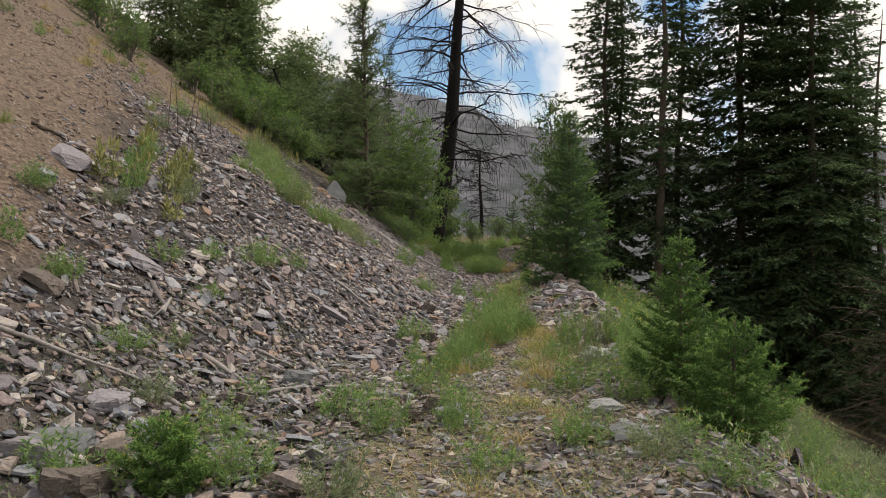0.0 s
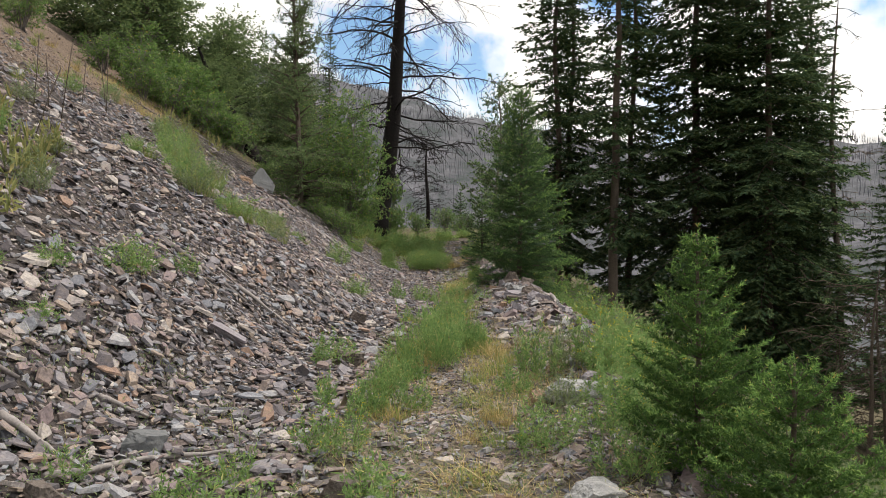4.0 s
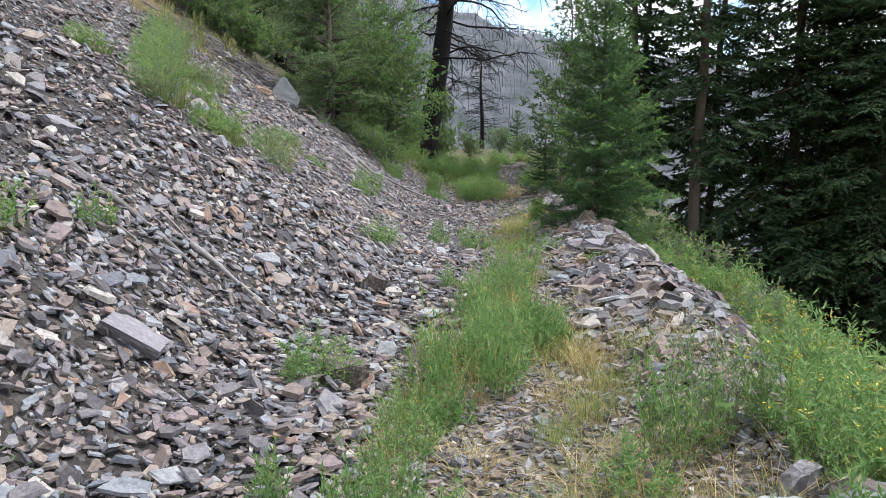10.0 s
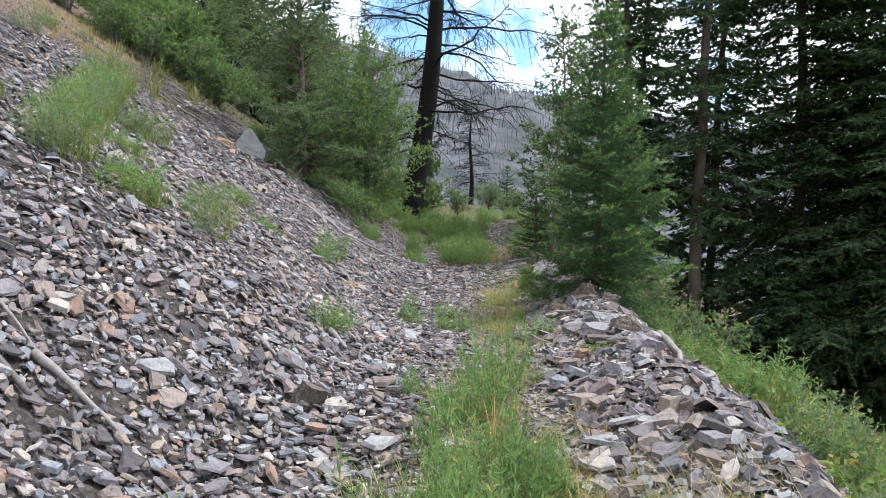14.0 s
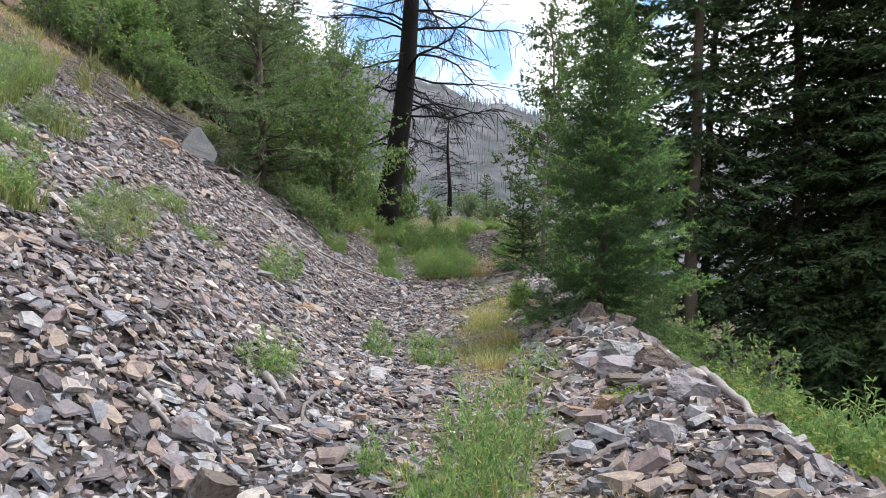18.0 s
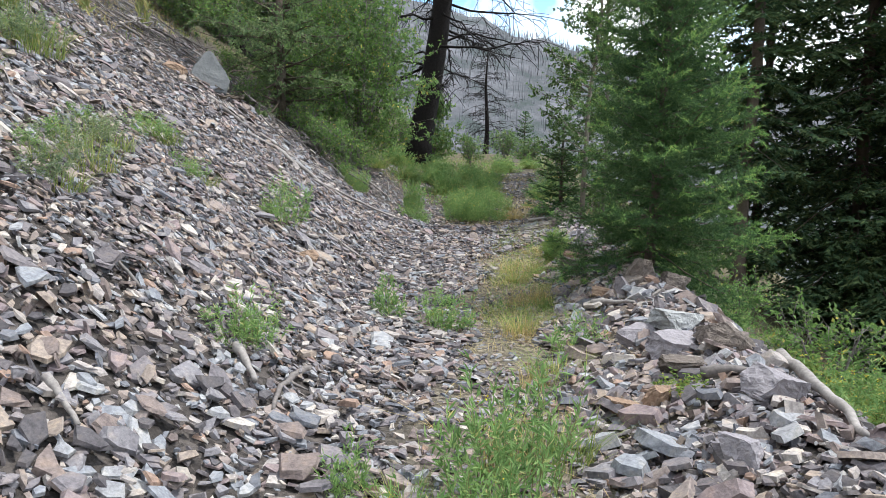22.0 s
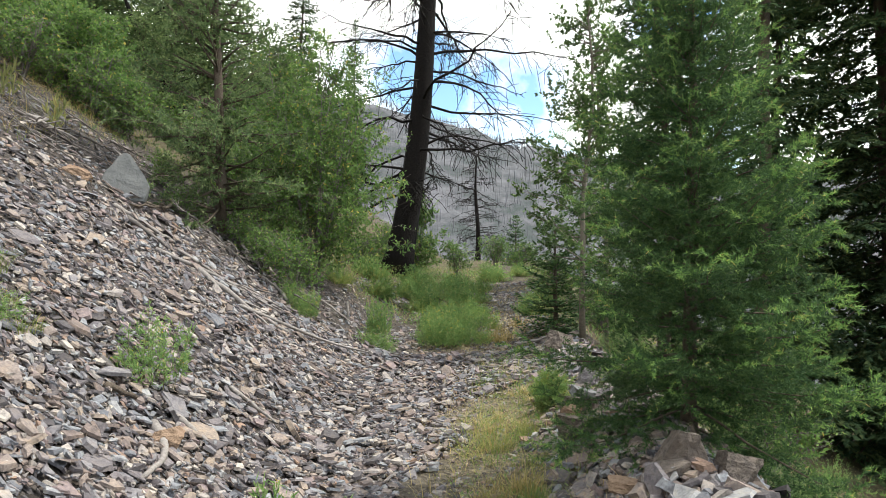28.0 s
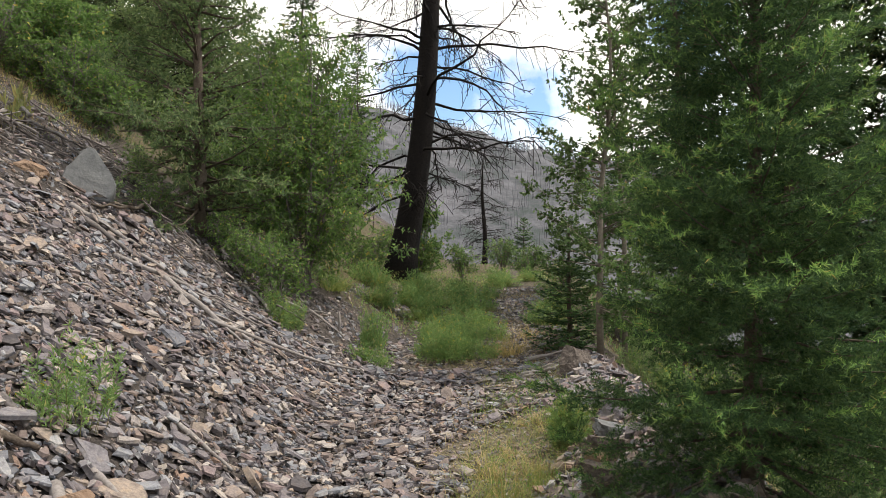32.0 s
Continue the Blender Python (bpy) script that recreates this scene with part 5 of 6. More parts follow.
def on_trail(x, y):
    return ((x > scree_right(y) + 0.15 * wavy(x, y, 3.0)) & (x < 1.1)) * np.where((y > 8.5) & (y < 12.5), 0.25, 1.0) * np.where((y > 17) & (y < 20.6), 0.05, 1) * (0.55 + 0.45 * wavy(x, y, 2.2, 3.0))


def beyond_grass(x, y):
    bank = (x < -0.9 - 0.03 * (y - 20)) * (y > 23.5 + 0.6 * wavy(x, y, 1.4)) + (x > 0.75) * (y > 21.0) + (y > 31) * (np.abs(x - 0.4) > 0.45)
    return np.clip(bank, 0, 1) * np.clip(0.5 + 0.9 * wavy(x, y, 1.1, 2.5), 0.03, 1) * (x > np.interp(y, [20, 23, 27, 33], [-2.2, -2.9, -4.6, -6.5]))


def on_far_left(x, y):
    return ((y > 23.5 + 0.4 * wavy(x, y, 1.3)) & (x < -2.5)) * np.clip(0.55 + 0.7 * wavy(x, y, 0.9, 1.0), 0.08, 1) * np.clip(1.2 + x * 0.07, 0.2, 1)


carpet("meadow_grass", "green and yellowing grass on the downhill side", 8000, (1.0, 12.0, -4.0, 32.0), on_right, M_GRASS, .12, .42, .010, 501)
carpet("meadow_straw", "dry yellow grass on the downhill side", 14000, (1.0, 10.0, -4.0, 28.0), lambda x, y: on_right(x, y + 3.1), M_STRAW, .12, .4, .008, 521)
carpet("straw_litter", "dry straw lying on the trail", 36000, (-2.0, 1.2, -4.0, 24.0), on_trail, M_STRAW, .06, .24, .007, 503, 1.6)
carpet("trail_grass", "thin green grass on the trail", 7000, (-2.0, 1.2, -4.0, 24.0), on_trail, M_GRASS, .05, .22, .007, 505, 0.8)
carpet("slope_grass", "green grass on the slope beyond the scree", 20000, (-13.0, 2.0, 15.0, 42.0), on_far_left, M_GRASS, .15, .5, .012, 507)
carpet("bank_grass", "tan and green grass on the bank above the boulder", 9000, (-10.5, -5.5, 18.5, 25.0), lambda x, y: (x < -6.4 - 0.2 * (y - 19)) * np.clip(0.5 + 0.8 * wavy(x, y, 1.3, 4.0), 0.05, 1), M_STRAW, .15, .45, .010, 547)
carpet("bank_grass", "green grass on the bank above the boulder", 6000, (-10.5, -5.5, 18.5, 25.0), lambda x, y: (x < -6.2 - 0.2 * (y - 19)) * np.clip(0.4 + 0.9 * wavy(x, y, 1.3, 1.0), 0.05, 1), M_GRASS, .15, .45, .010, 549)
leaf_litter("slope_weeds", "low weeds covering the downhill slope", 5200, (3.0, 10.0, 1.0, 22.0), lambda x, y: np.clip(0.55 + 0.6 * wavy(x, y, 0.9, 6.0), 0.15, 1), M_HERB_GREY, .4, (.10, .34), 551)
carpet("strip_grass", "thin yellow-green grass along the trail", 11000, (-0.2, 0.75, 13.2, 20.2), lambda x, y: np.clip(0.45 + 0.8 * wavy(x, y, 2.4, 1.0), 0.05, 1), M_GRASS, .10, .36, .007, 541)
carpet("strip_straw", "dry grass along the trail", 14000, (-0.6, 0.9, 13.2, 32.0), lambda x, y: np.clip(0.4 + 0.8 * wavy(x, y, 2.1, 6.0), 0.05, 1), M_STRAW, .07, .28, .006, 543)
carpet("shoulder_straw", "dry grass between the trail and the stone pile", 5200, (0.25, 1.5, 5.0, 8.6), lambda x, y: np.clip(0.5 + 0.8 * wavy(x, y, 2.3, 2.0), 0.05, 1), M_STRAW, .10, .34, .006, 561)
carpet("shoulder_grass", "green grass between the trail and the stone pile", 3600, (0.25, 1.7, 5.0, 8.8), lambda x, y: np.clip(0.5 + 0.8 * wavy(x, y, 2.0, 7.0), 0.05, 1), M_GRASS, .10, .38, .007, 563)
leaf_litter("trail_herbs", "small leafy weeds along the trail", 900, (-0.15, 0.8, 13.2, 20.2), lambda x, y: np.clip(0.4 + 0.8 * wavy(x, y, 2.8, 3.0), 0.03, 1), M_HERB, .14, (.03, .35), 545)
leaf_litter("meadow_herbs", "low leafy herbs on the downhill side", 2600, (1.0, 8.0, -3.0, 26.0), on_right, M_HERB, .38, (.055, .32), 511)
leaf_litter("meadow_herbs", "pale leafy herbs on the downhill side", 1500, (1.0, 8.0, -3.0, 26.0), on_right, M_HERB_GREY, .42, (.05, .34), 513)
carpet("far_trail_grass", "tall yellow-green grass where the trail climbs on", 15000, (-6.5, 1.6, 23.5, 42.0), beyond_grass, M_GRASS, .12, .5, .013, 531)
leaf_litter("far_herbs", "leafy herbs where the trail climbs on", 2600, (-5.5, 1.6, 21.5, 38.0), beyond_grass, M_HERB, .5, (.08, .34), 533)
carpet("start_grass", "short green grass at the start of the trail", 9000, (-3.2, 1.4, -1.5, 5.5), lambda x, y: np.clip(0.35 + 0.9 * wavy(x, y, 1.8, 3.5), 0.03, 1), M_GRASS, .08, .26, .007, 535)
leaf_litter("trail_herbs", "small leafy weeds at the start of the trail", 3200, (-3.4, 1.2, -2.0, 5.5), lambda x, y: 0.35 + 0.65 * (wavy(x, y, 2.6, 9.0) > 0.1), M_HERB_GREY, .16, (.035, .32), 515)


# ---- marked rocks and dead wood ----
def pointed_slab(x, y, outline, thick, turn, sink, mat, label):
    """A standing slab with a broken, pointed outline and worn edges."""
    bm = bmesh.new()
    front = [bm.verts.new((px, -thick / 2 + 0.10 * pz, pz)) for px, pz in outline]
    back = [bm.verts.new((px * 0.92, thick / 2 - 0.12 * pz, pz * 0.96)) for px, pz in outline]
    n = len(outline)
    bm.faces.new(front)
    bm.faces.new(back[::-1])
    for i in range(n):
        bm.faces.new((front[(i + 1) % n], front[i], back[i], back[(i + 1) % n]))
    bmesh.ops.bevel(bm, geom=bm.edges[:], offset=0.018, segments=1, affect="EDGES", clamp_overlap=True)
    bmesh.ops.triangulate(bm, faces=bm.faces[:])
    for _ in range(2):
        bmesh.ops.subdivide_edges(bm, edges=[e for e in bm.edges if e.calc_length() > 0.06], cuts=1)
        bmesh.ops.triangulate(bm, faces=[f for f in bm.faces if len(f.verts) > 3])
    for v in bm.verts:
        v.co += noise.noise_vector(v.co * 5.0) * 0.018 + noise.noise_vector(v.co * 17.0) * 0.005
    bmesh.ops.recalc_face_normals(bm, faces=bm.faces[:])
    me = bpy.data.meshes.new("boulder")
    bm.to_mesh(me)
    bm.free()
    me.materials.append(mat)
    ob = new("boulder", me)
    ob.matrix_world = pose(x, y, gz(x, y) - sink, *turn)
    return tagged(ob, label, "rock")


pointed_slab(-5.2, 19.5, ((-.36, -.1), (.30, -.14), (.37, .10), (.30, .26), (.10, .62), (.02, .65), (-.06, .58), (-.22, .34)), .3, (-14, 0, 24), .06, M_GREYROCK, "large grey pointed boulder resting at the top of the scree")
boulder("rock", -5.4, 18.75, (.34, .24, .15), M_REDROCK, "rust-coloured rock below the grey boulder", 4, (0, 25, 20), 0.3)
boulder("rock", -1.07, 7.1, (.34, .24, .2), M_BROWNROCK, "dark squared rock at the edge of the trail grass", 5, (4, 5, 20), 0.4)
for x, y, w, h in ((1.5, 4.65, .5, .42), (1.8, 5.0, .55, .45), (1.95, 5.7, .6, .5), (1.4, 5.65, .5, .45), (1.7, 4.1, .55, .4), (2.2, 6.4, .6, .5)):
    herb("green" if w < .55 else "grey", x, y, w, h)
herb("grey", .86, 4.8, .45, .34)
herb("green", 1.25, 4.95, .4, .36)
boulder("rock", 1.02, 5.1, (.44, .28, .18), M_WHITEROCK, "pale whitish rock among herbs beside the trail", 6, (0, 5, 10), 0.35)
boulder("rock", .78, 2.95, (.3, .2, .12), M_WHITEROCK, "pale whitish rock among herbs beside the trail", 7, (0, 4, 40), 0.35)
boulder("rock", -2.2, 6.6, (.42, .3, .1), M_LILACROCK, "flat pale slab lying on the scree", 8, (0, 30, 8), 0.5)
boulder("rock", -3.92, 8.6, (.3, .24, .1), M_LILACROCK, "pale slab on the scree", 9, (0, 30, 8), 0.6)
boulder("rock", -3.8, 4.62, (.45, .3, .1), M_LILACROCK, "large pale slab half buried in the scree", 10, (0, 30, 10), 0.5)
boulder("rock", 1.24, 14.0, (.24, .2, .27), M_BROWNROCK, "dark brown upright rock below the fir", 11, (0, 24, 10), 0.3)
boulder("rock", 1.5, 13.95, (.24, .2, .18), M_BROWNROCK, "dark brown rock below the fir", 12, (10, 14, 60), 0.4)
boulder("rock", 1.1, 13.9, (.22, .16, .14), M_BROWNROCK, "dark brown rock below the fir", 13, (0, -14, 30), 0.4)
boulder("rock", 1.1, 11.55, (.38, .2, .10), M_BROWNROCK, "long flat brown slab on the stone pile", 14, (0, 4, 8), 0.5)
boulder("rock", 1.1, 11.95, (.32, .27, .14), M_LILACROCK, "large lilac-grey block on the stone pile", 41, (10, 6, 20), 0.4)
boulder("rock", .69, 11.1, (.19, .13, .1), M_REDROCK, "small red rock on the stone pile", 42, (0, 8, 10), 0.5)
boulder("rock", .86, 11.15, (.14, .13, .12), M_REDROCK, "small ochre rock on the stone pile", 43, (12, 0, 40), 0.5)
boulder("rock", 1.05, 10.3, (.2, .16, .13), M_LILACROCK, "grey block on the stone pile", 44, (5, 12, 70), 0.5)
boulder("rock", 1.42, 11.0, (.34, .22, .15), M_LILACROCK, "lilac-grey slab leaning on the stone pile", 45, (8, 20, 30), 0.5)
boulder("rock", .95, 12.3, (.26, .2, .14), M_LILACROCK, "grey slab on the stone pile", 46, (8, -10, 50), 0.5)
boulder("rock", 1.45, 11.9, (.3, .22, .16), M_BROWNROCK, "brown slab tilted on the stone pile", 47, (12, 22, 10), 0.5)
boulder("rock", .9, 14.0, (.24, .14, .09), M_REDROCK, "rust-coloured flat rock below the fir", 48, (0, 6, 10), 0.6)
boulder("rock", 1.2, 5.5, (.18, .1, .15), M_LILACROCK, "purple slab standing behind the pale rock", 49, (14, 10, 30), 0.4)
boulder("rock", 1.42, 5.35, (.34, .22, .14), M_BROWNROCK, "dark purple-brown slab beside the pale rock", 50, (10, 16, 20), 0.4)
boulder("rock", .73, 5.2, (.14, .12, .12), M_REDROCK, "small rust-coloured rock beside the pale rock", 51, (0, 10, 20), 0.4)
boulder("rock", .74, 15.35, (.3, .22, .22), M_BROWNROCK, "dark brown block at the trail edge below the fir", 52, (0, 8, 20), 0.4)
boulder("rock", .72, 15.45, (.16, .12, .09), M_REDROCK, "rust-coloured rock lying on the dark block", 53, (0, 6, 50), 2.4)
boulder("rock", .92, 16.3, (.36, .2, .12), M_GREYROCK, "pale grey slab at the trail edge", 54, (10, 14, 30), 0.5)
boulder("rock", 1.0, 16.8, (.3, .22, .18), M_LILACROCK, "grey block at the trail edge", 55, (10, 10, 70), 0.4)
boulder("rock", .85, 19.2, (.32, .24, .3), M_BROWNROCK, "brown block beside the trail ledge", 56, (6, 10, 40), 0.4)
boulder("rock", -5.3, 5.75, (.62, .34, .12), M_LILACROCK, "long pale slab on the dirt slope", 57, (12, 24, -12), 0.6)
boulder("rock", -3.87, 3.05, (.34, .22, .12), M_BROWNROCK, "brown slab on the edge of the dirt", 58, (6, 20, 10), 0.5)
boulder("rock", -2.61, 1.0, (.36, .2, .12), M_LILACROCK, "grey slab at the scree foot", 59, (0, 8, 15), 0.5)
boulder("rock", -2.32, 1.28, (.26, .2, .14), M_BROWNROCK, "brown slab at the scree foot", 60, (8, 10, 60), 0.5)
boulder("rock", -2.2, .7, (.26, .2, .14), M_BROWNROCK, "tan rock at the scree foot", 61, (0, 10, 30), 0.5)
boulder("rock", -2.69, 1.95, (.24, .18, .12), M_LILACROCK, "grey block at the scree foot", 62, (8, 12, 20), 0.5)
boulder("rock", 1.2, 12.38, (.36, .26, .16), M_WHITEROCK, "pale blocky rock on the stone pile", 15, (0, 12, 35), 0.45)
boulder("rock", -1.9, 14.0, (.2, .16, .13), M_REDROCK, "yellowish rock beside a bleached stick", 16, (0, -10, 15), 0.5)
herb("yellow", .62, 17.1, .3, .28)
boulder("rock", .8, 15.85, (.28, .22, .22), M_BROWNROCK, "brown rock at the trail edge below the fir", 17, (0, 10, 15), 0.4)


def stick(x0, y0, x1, y1, r, label, bend=0.06, lift=0.05, mat=None, forks=0, seed=0, name="stick"):
    g = np.random.default_rng(seed + 300)
    t = np.linspace(0, 1, 11)
    side = np.array([-(y1 - y0), x1 - x0])
    px, py = x0 + (x1 - x0) * t + side[0] * bend * np.sin(np.pi * t), y0 + (y1 - y0) * t + side[1] * bend * np.sin(np.pi * t)
    z = ground(px, py) + lift
    z = 0.6 * z + 0.4 * (z[0] + (z[-1] - z[0]) * t) + g.normal(0, r * 0.3, 11)
    p = np.stack([px, py, z], -1)
    P, R = [p], [r * (1 - 0.55 * t) * g.uniform(0.85, 1.15, 11)]
    for _ in range(forks):
        u = g.uniform(0.2, 0.9)
        b = np.array([np.interp(u, t, p[:, k]) for k in range(3)])
        d = unit((p[-1] - p[0]) * 0.5 + g.normal(0, 0.5, 3) * np.linalg.norm(p[-1] - p[0]))
        ln = np.linalg.norm(p[-1] - p[0]) * g.uniform(0.15, 0.4)
        s = np.linspace(0, 1, 5)
        q = b + d[None] * (s * ln)[:, None]
        low_ = ground(q[:, 0], q[:, 1])
        q[:, 2] = np.clip(q[:, 2], low_ + 0.03, low_ + 0.05 + lift * (1.0 + 0.6 * s))
        q[0] = b
        P.append(q), R.append(r * 0.5 * (1 - 0.8 * s) + 0.002)
    ob = new(name, mesh_polys(name, *tubes(P[:1], R[:1], 7 if r > 0.017 else 5), mat or M_DEADWOOD, None, True))
    for q, rq in zip(P[1:], R[1:]):
        part_mesh("side_branch", mesh_polys("side_branch", *tubes([q], [rq], 4), mat or M_DEADWOOD, None, True), ob)
    return tagged(ob, label, "wood")


boulder("rock", .85, 2.17, (.3, .2, .12), M_GREYROCK, "flat grey rock beside the trail", 21, (0, 8, 20), 0.35)
boulder("rock", -.55, 3.15, (.26, .2, .16), M_BROWNROCK, "brown rock among herbs at the trail edge", 22, (0, 10, 50), 0.4)
boulder("rock", -.42, 2.75, (.2, .15, .14), M_GREYROCK, "grey rock among herbs at the trail edge", 23, (6, -10, 10), 0.4)
boulder("rock", -.72, 2.85, (.22, .15, .1), M_BROWNROCK, "brown rock among herbs at the trail edge", 24, (0, 12, 70), 0.4)
boulder("rock", -1.92, 3.85, (.24, .16, .16), M_GREYROCK, "grey block at the scree foot", 25, (5, 12, 30), 0.4)
boulder("rock", -2.1, 3.0, (.17, .13, .11), M_BROWNROCK, "brown rock at the scree foot", 26, (0, 10, 60), 0.4)
boulder("rock", -2.55, 1.2, (.34, .26, .16), M_GREYROCK, "grey slab at the scree foot", 27, (0, 14, 20), 0.4)
boulder("rock", -2.2, .8, (.3, .22, .16), M_BROWNROCK, "brown slab at the scree foot", 28, (6, 10, 80), 0.4)
boulder("rock", -2.9, .9, (.36, .24, .14), M_BROWNROCK, "brown slab at the scree foot", 29, (0, -14, 10), 0.4)
boulder("rock", 1.35, 5.3, (.34, .24, .14), M_GREYROCK, "grey rock beside the pale rock", 30, (4, 10, 60), 0.4)
boulder("rock", 1.75, 5.1, (.26, .2, .12), M_WHITEROCK, "pale rock on the trail shoulder", 31, (4, 16, 30), 0.4)
boulder("rock", -1.25, 9.35, (.2, .15, .17), M_BROWNROCK, "upright tan-grey rock on the scree", 32, (10, 16, 30), 0.45)
stick(-3.5, 8.1, -2.37, 7.84, .034, "grey weathered log lying down the scree", .03, .06, M_GREYTWIG, name="log")
stick(-2.54, 8.14, -1.97, 8.02, .026, "bleached broken branch lying on the scree", .02, .07, name="log")
stick(-2.9, 8.38, -2.52, 8.15, .011, "thin bleached twig on the scree", .03, .06)
stick(-2.88, 7.68, -2.45, 7.52, .009, "thin bleached twig on the scree", .05, .05)
stick(-1.52, 11.12, -1.31, 10.85, .03, "short bleached log end below a herb clump", .02, .06, name="log")
stick(1.7, 11.73, 1.58, 10.35, .042, "bleached log lying along the stone pile", .03, .1, seed=12, name="log")
stick(1.12, 11.32, 1.52, 11.18, .035, "grey weathered log across the stone pile", .02, .08, M_GREYTWIG, name="log")
stick(-1.14, 11.32, -1.14, 10.63, .022, "crooked grey branch lying on the scree", -.08, .06, M_GREYTWIG, 1, 13)
stick(-2.04, 14.42, -1.77, 14.35, .026, "bleached stick below a herb clump", .02, .06)
stick(-2.09, 15.55, -1.64, 15.37, .02, "thin bleached stick on the scree", .03, .06)
stick(-2.63, 14.51, -2.4, 14.41, .03, "grey log end beside a herb clump", .02, .06, M_GREYTWIG, name="log")
stick(-2.4, 14.16, -2.26, 14.31, .03, "brown rotten wood below a herb clump", .02, .06, M_BARK, name="log")
stick(-3.94, 17.97, -2.8, 19.16, .03, "long bleached branch lying across the scree foot", .04, .07, seed=14, name="log")
stick(-3.56, 18.31, -2.43, 18.29, .034, "long bleached branch lying across the scree foot", -.10, .07, seed=15, name="log")
stick(-4.53, 18.38, -3.98, 18.38, .034, "dark weathered log below the grey boulder", .03, .07, M_GREYTWIG, name="log")
stick(.26, 19.85, .66, 19.6, .028, "bleached log lying on the trail ledge", .02, .08, name="log")
stick(.3, 19.7, .6, 19.4, .02, "bleached stick lying on the trail ledge", .02, .08)
stick(-2.41, 1.28, -2.74, 1.13, .026, "split bleached log at the scree foot", .02, .07, name="log")
stick(-2.34, 1.07, -2.05, .94, .022, "bleached stick at the scree foot", .02, .06)
stick(-2.56, 2.47, -2.32, 2.42, .026, "split white wood at the scree foot", .02, .06)
stick(-6.03, 6.1, -5.53, 6.37, .028, "crooked brown dead branch on the dirt slope", .1, .05, M_BARK, 0, 16)
stick(1.5, 5.3, 1.9, 5.62, .03, "forked bleached root beside the pale rock", .12, .1, forks=5, seed=9, name="root")
stick(-2.05, 14.12, -1.76, 13.4, .032, "curved bleached stick on the scree", .12, .06)
stick(-.6, 15.55, -.64, 15.0, .028, "bleached stick on the scree", .03, .05)
stick(-2.95, 18.05, -1.62, 19.62, .024, "thin end of a bleached branch, curling up over the stones", -.10, .07, seed=4, name="log")
stick(-3.95, 18.55, -2.7, 18.85, .02, "bleached branch lying across the scree foot", -.04, .07, forks=2, seed=31, name="log")
stick(-3.3, 18.5, -2.1, 19.5, .016, "thin bleached branch at the scree foot", .05, .07, forks=2, seed=32)
stick(-3.6, 19.0, -2.6, 19.6, .014, "thin grey branch at the scree foot", .08, .06, M_GREYTWIG, 2, 33)
stick(-6.85, 20.3, -6.2, 21.2, .03, "long dark dead branch lying above the boulder", .04, .16, M_GREYTWIG, 2, 21, "dead_branch")
stick(-6.9, 19.6, -5.7, 20.2, .022, "grey dead branch lying above the boulder", -.05, .14, M_GREYTWIG, 3, 22, "dead_branch")
stick(-6.2, 18.9, -5.5, 19.0, .018, "grey dead branch beside the boulder", .06, .12, M_GREYTWIG, 3, 23, "dead_branch")
stick(-4.9, 20.4, -4.75, 18.9, .03, "red-brown dead branch at the foot of the boulder", .08, .1, M_BARK, 4, 24, "dead_branch")
stick(.35, 20.9, .85, 20.7, .03, "bleached log lying across the trail stones", .02, .07, name="log")
stick(-4.8, 18.55, -4.1, 18.8, .035, "bleached branch lying on the scree", -.05, .06, forks=2, seed=3)
stick(-3.4, 18.2, -2.5, 18.0, .022, "thin forked branch on the scree", .08, .06, forks=3, seed=5)
stick(-3.28, 3.98, -3.34, 4.3, .03, "short white split stick on the scree", .0, .08)
stick(-3.58, 4.4, -2.9, 4.15, .03, "crooked dead branch on the scree", -.2, .06, M_GREYTWIG)
stick(-2.5, 4.45, -2.15, 4.48, .02, "bleached stick on the scree", .05, .05)
stick(-3.7, 1.7, -2.65, 2.55, .022, "bleached pole lying at the scree foot", .03, .08, name="log")
stick(-1.84, 9.86, -1.63, 9.74, .022, "bleached stick on the scree", .03, .05)
stick(-2.55, 11.25, -2.05, 11.05, .02, "dark dead branch on the scree", .05, .05, M_GREYTWIG)
stick(-2.2, 3.2, -1.3, 3.9, .022, "crooked bleached branch at the scree foot", .12, .05, forks=3, seed=8)
stick(-2.75, 3.7, -2.3, 3.5, .03, "split bleached wood at the scree foot", .04, .06)
stick(.75, 13.6, 1.05, 13.2, .025, "bleached stick on the stone pile", .03, .1)
for x, y, sc in ((-11.5, 19.0, 1.2), (-13.0, 21.5, 1.6), (-14.5, 22.5, 1.9), (-11.2, 23.0, 1.3), (-16.5, 25.5, 2.0), (-9.6, 22.3, 1.2)):
    place_copy(willow_d, x, y, pick.uniform(0, 360), sc, "low green shrub on the dirt slope")
for x, y, sc in ((-8.9, 22.6, 1.5), (-10.4, 23.4, 1.7), (-9.9, 27.2, 2.0), (-11.6, 26.5, 2.2)):
    place_copy(willow_d, x, y, pick.uniform(0, 360), sc, "green shrub crowding the slope below the conifer")
gu = random.Random(77)
for k in range(20):
    y = gu.uniform(23.4, 27.5)
    x = -5.0 - gu.uniform(0, 5.2) + 0.25 * (y - 24)
    place_copy(willow_d, x, y, gu.uniform(0, 360), gu.uniform(0.7, 1.6), "low green shrub crowding the bank above the boulder")
for x, y, sc in ((-4.85, 20.6, .55), (-3.9, 20.9, .8), (-3.5, 20.6, .8), (-5.7, 21.9, .7)):
    place_copy(willow_d, x, y, gu.uniform(0, 360), sc, "low green shrub round the foot of the bushy tree")
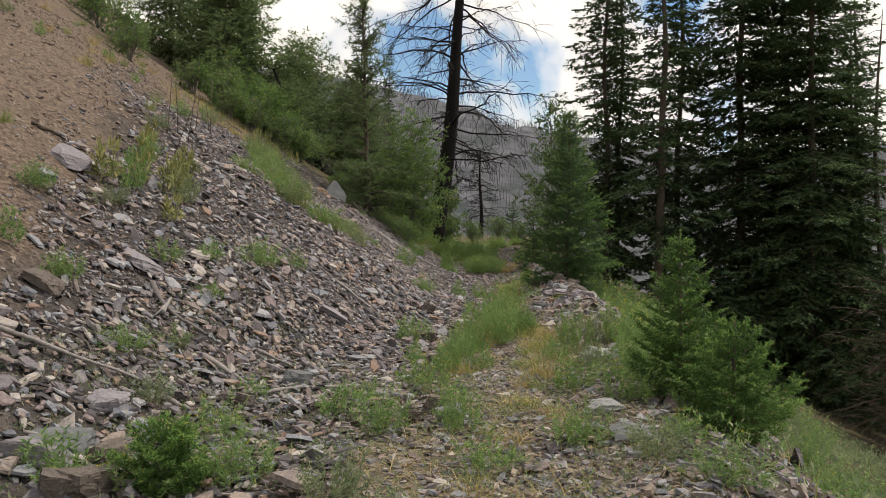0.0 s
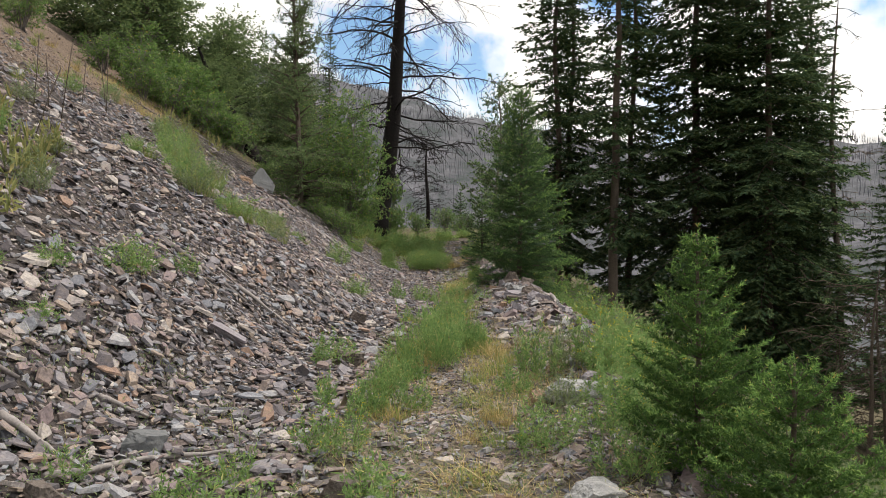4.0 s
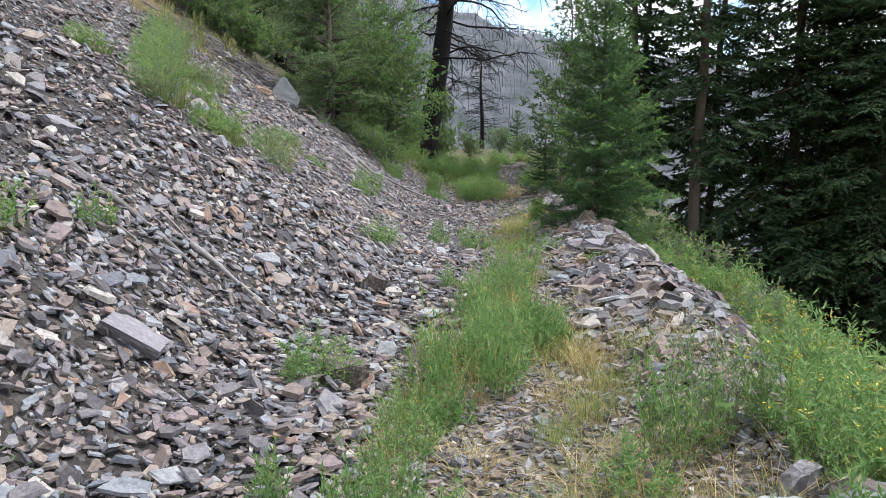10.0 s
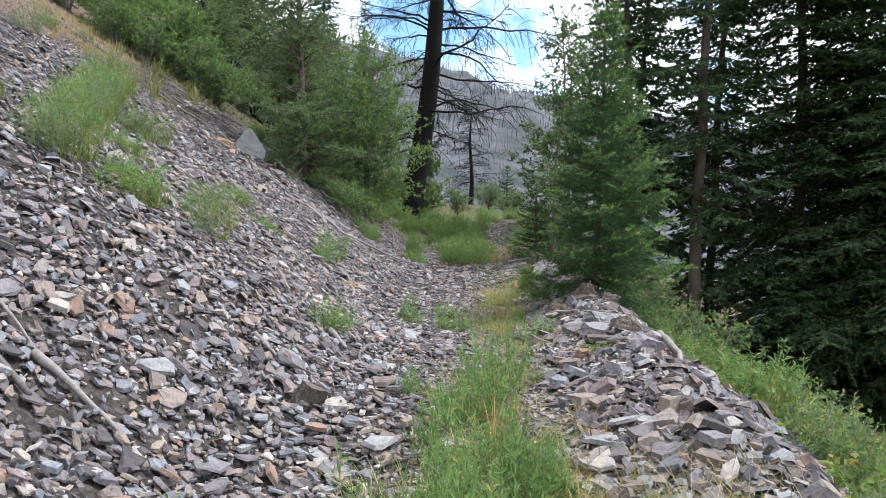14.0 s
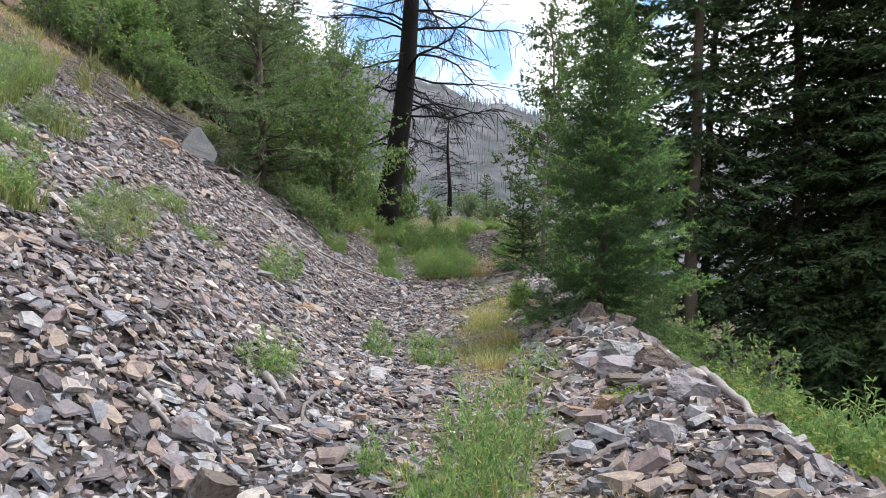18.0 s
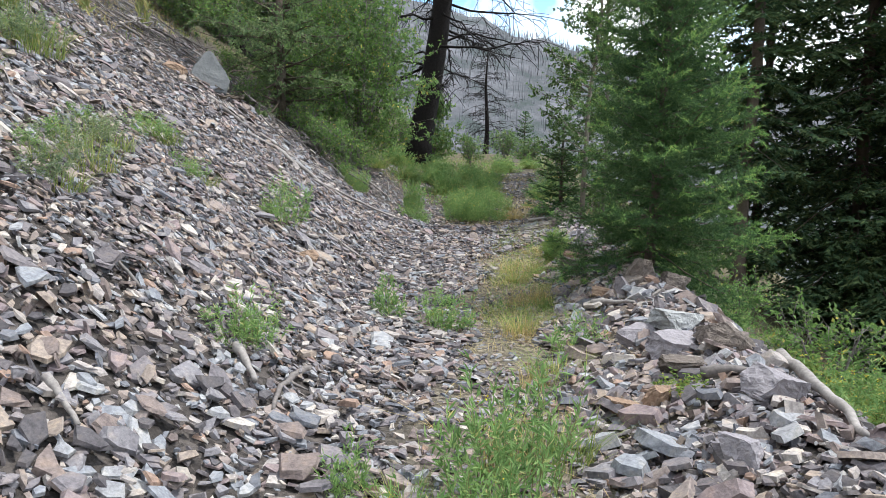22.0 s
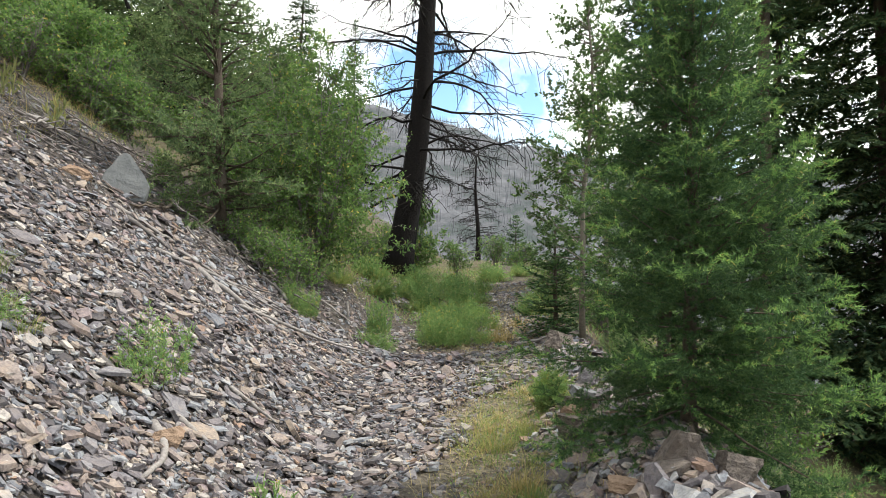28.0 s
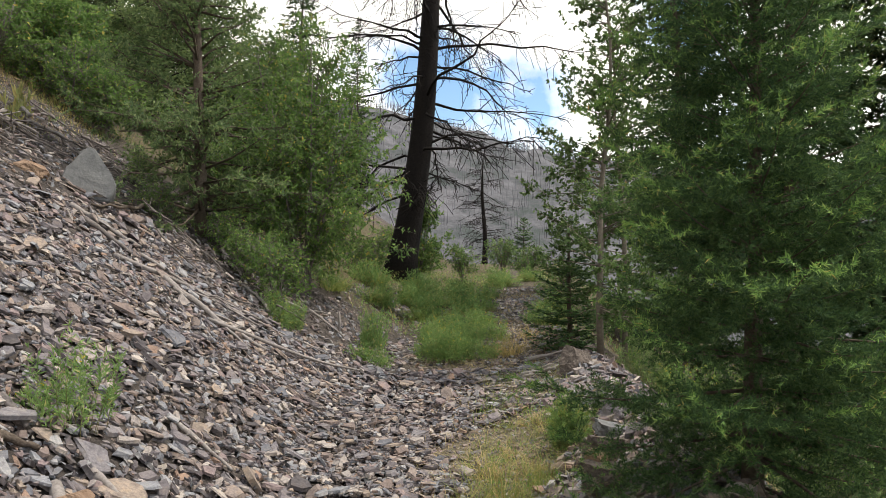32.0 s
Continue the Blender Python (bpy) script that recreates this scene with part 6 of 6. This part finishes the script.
for x, y, sc in ((3.7, 19.6, 1.2), (3.0, 11.6, .9), (2.9, 21.5, 1.3), (3.9, 23.5, 1.5)):
    place_copy(willow_f, x, y, pick.uniform(0, 360), sc, "green shrub in the shade below the stone pile")
for x, y, sc in ((-1.6, 36, 1.3), (.7, 37, 1.2), (-.3, 42, 1.5), (1.7, 33, 1.1), (-4.6, 40, 1.6), (2.6, 28, 1.2), (-3.4, 28.5, 1.1)):
    place_copy(willow_d, x, y, pick.uniform(0, 360), sc, "low green shrub beside the climbing trail")
place_copy(fir_small, .6, 46, 40, 1.3, "small fir in the distance beyond the trail")
for x, y, h, tilt in ((-5.88, 9.6, 1.0, .08), (-5.8, 9.85, .8, -.05), (-5.6, 9.8, 1.1, .16), (-6.9, 14.0, 1.3, .03), (-5.35, 8.65, .9, .4), (-7.05, 14.3, .9, -.1), (-6.4, 12.0, .8, .1)):
    ob = new("dry_stalk", mesh_polys("dry_stalk", *tubes([np.array([[0, 0, -.05], [tilt * h * .45, .02, h * .5], [tilt * h, 0, h]])], [np.array([.007, .006, .009])], 6), M_BARK, None, True))
    ob.location = (x, y, gz(x, y))
    tagged(ob, "tall dry brown mullein stalk on the slope", "plant", "dry stalks")
SEED = dict(whorls=7, per=6, bare=0.05, droop=0.0, rise=0.6, side_gap=0.03, side_len=0.4, shoot_gap=0.03, shoot_len=0.045, trunk_r=0.008, leaf_len=0.026, leaf_wid=0.005, leaf_gap=0.004)
conifer("fir_seedling", "bright yellow-green fir seedling at the trail edge", .62, 16.6, 35, M_HERB, tip=M_BRAMBLE, category="seedling", height=.42, radius=.22, **SEED)
conifer("fir_seedling", "small green conifer seedling among the stones", -1.82, .98, 36, M_FIR_YOUNG, tip=M_FIR_LIT_TIP, category="seedling", height=.45, radius=.26, **SEED)
stake = new("stake", mesh_polys("stake", *tubes([np.array([[0, 0, -.05], [.01, 0, .12], [0, .01, .3]])], [np.array([.02, .018, .014])], 7), M_DEADWOOD, None, True))
stake.location = (-2.34, 21.2, gz(-2.34, 21.2))
tagged(stake, "small upright bleached stake in the grass", "wood")
for i in range(84):
    g = random.Random(400 + i)
    if i < 52:
        x, y = -5.7 - g.uniform(0, 2.8), 18.8 + g.uniform(0, 4.0)
        ang_ = g.uniform(0, 6.28)
        dx, dy = math.cos(ang_) * g.uniform(.5, 1.3), math.sin(ang_) * g.uniform(.4, 1.0)
    else:
        x, y = -4.4 + g.uniform(0, 1.7), 19.5 + g.uniform(0, 1.6)
        dx, dy = g.uniform(-.7, .7), g.uniform(-.5, .3)
    stick(x, y, x + dx, y + dy, g.uniform(.007, .017) if i % 6 else .026, "dead grey branch in the brush above the scree", g.uniform(-.2, .2), .05 + g.uniform(0, .22), M_GREYTWIG if i % 6 else M_DEADWOOD, 6, i, "dead_branch")

# ---- far woods ----
gw = np.random.default_rng(17)
n = 34000
az = gw.uniform(radians(-40), radians(60), n)
dist = 260 + 460 * gw.uniform(0, 1, n) ** 0.7
x, y = np.sin(az) * dist, np.cos(az) * dist
z, h = ground(x, y), gw.uniform(2.2, 5.5, n)
w = h * gw.uniform(0.012, 0.05, n)
a = gw.uniform(0, 6.28, n)
V = []
for k in range(3):
    V.append(np.stack([x + np.cos(a + k * 2.09) * w, y + np.sin(a + k * 2.09) * w, z - 0.5], -1))
V.append(np.stack([x, y, z + h], -1))
V = np.stack(V, 1).reshape(-1, 3)
loops = ((np.arange(n) * 4)[:, None] + np.array([0, 1, 3, 1, 2, 3, 2, 0, 3])[None]).ravel()
woods = new("far_woods", mesh_polys("far_woods", V, np.full(3 * n, 3), loops, M_BURNT_HAZE))
tagged(woods, "grey burnt forest standing on the far mountainside, tinted for haze", "forest", "", "stuff")

# ---- single stones of the scree, nearest the trail ----
gs = np.random.default_rng(23)
STONES = []
for k in range(24):
    v, sz, lp = slabs(np.zeros(1), np.zeros(1), np.array([1.0]), 0.5, np.zeros(1), np.zeros(1), gs)
    v = v - np.array([0, 0, gz(0, 0)])
    STONES.append(mesh_polys("stone", v, sz, lp, M_STONE))
placed = 0
while placed < 300:
    x, y = gs.uniform(-2.6, 2.2), gs.uniform(2.5, 16.5)
    if scree_mask(np.array([x]), np.array([y]))[0] < 0.9 and berm_mask(np.array([x]), np.array([y]))[0] < 0.9:
        continue
    r = gs.uniform(0.04, 0.075)
    ob = new("stone", STONES[placed % 24])
    nrm = ground_normal(np.array([x]), np.array([y]))[0] + gs.normal(0, 0.28, 3)
    q = Vector(nrm).to_track_quat("Z", "Y").to_matrix().to_4x4()
    ob.matrix_world = Matrix.Translation((x, y, gz(x, y) + 0.035)) @ q @ Matrix.Rotation(gs.uniform(0, 6.28), 4, "Z") @ Matrix.Diagonal((r, r * gs.uniform(0.6, 1.0), r * gs.uniform(0.4, 0.8), 1))
    ob.parent = scree
    placed += 1
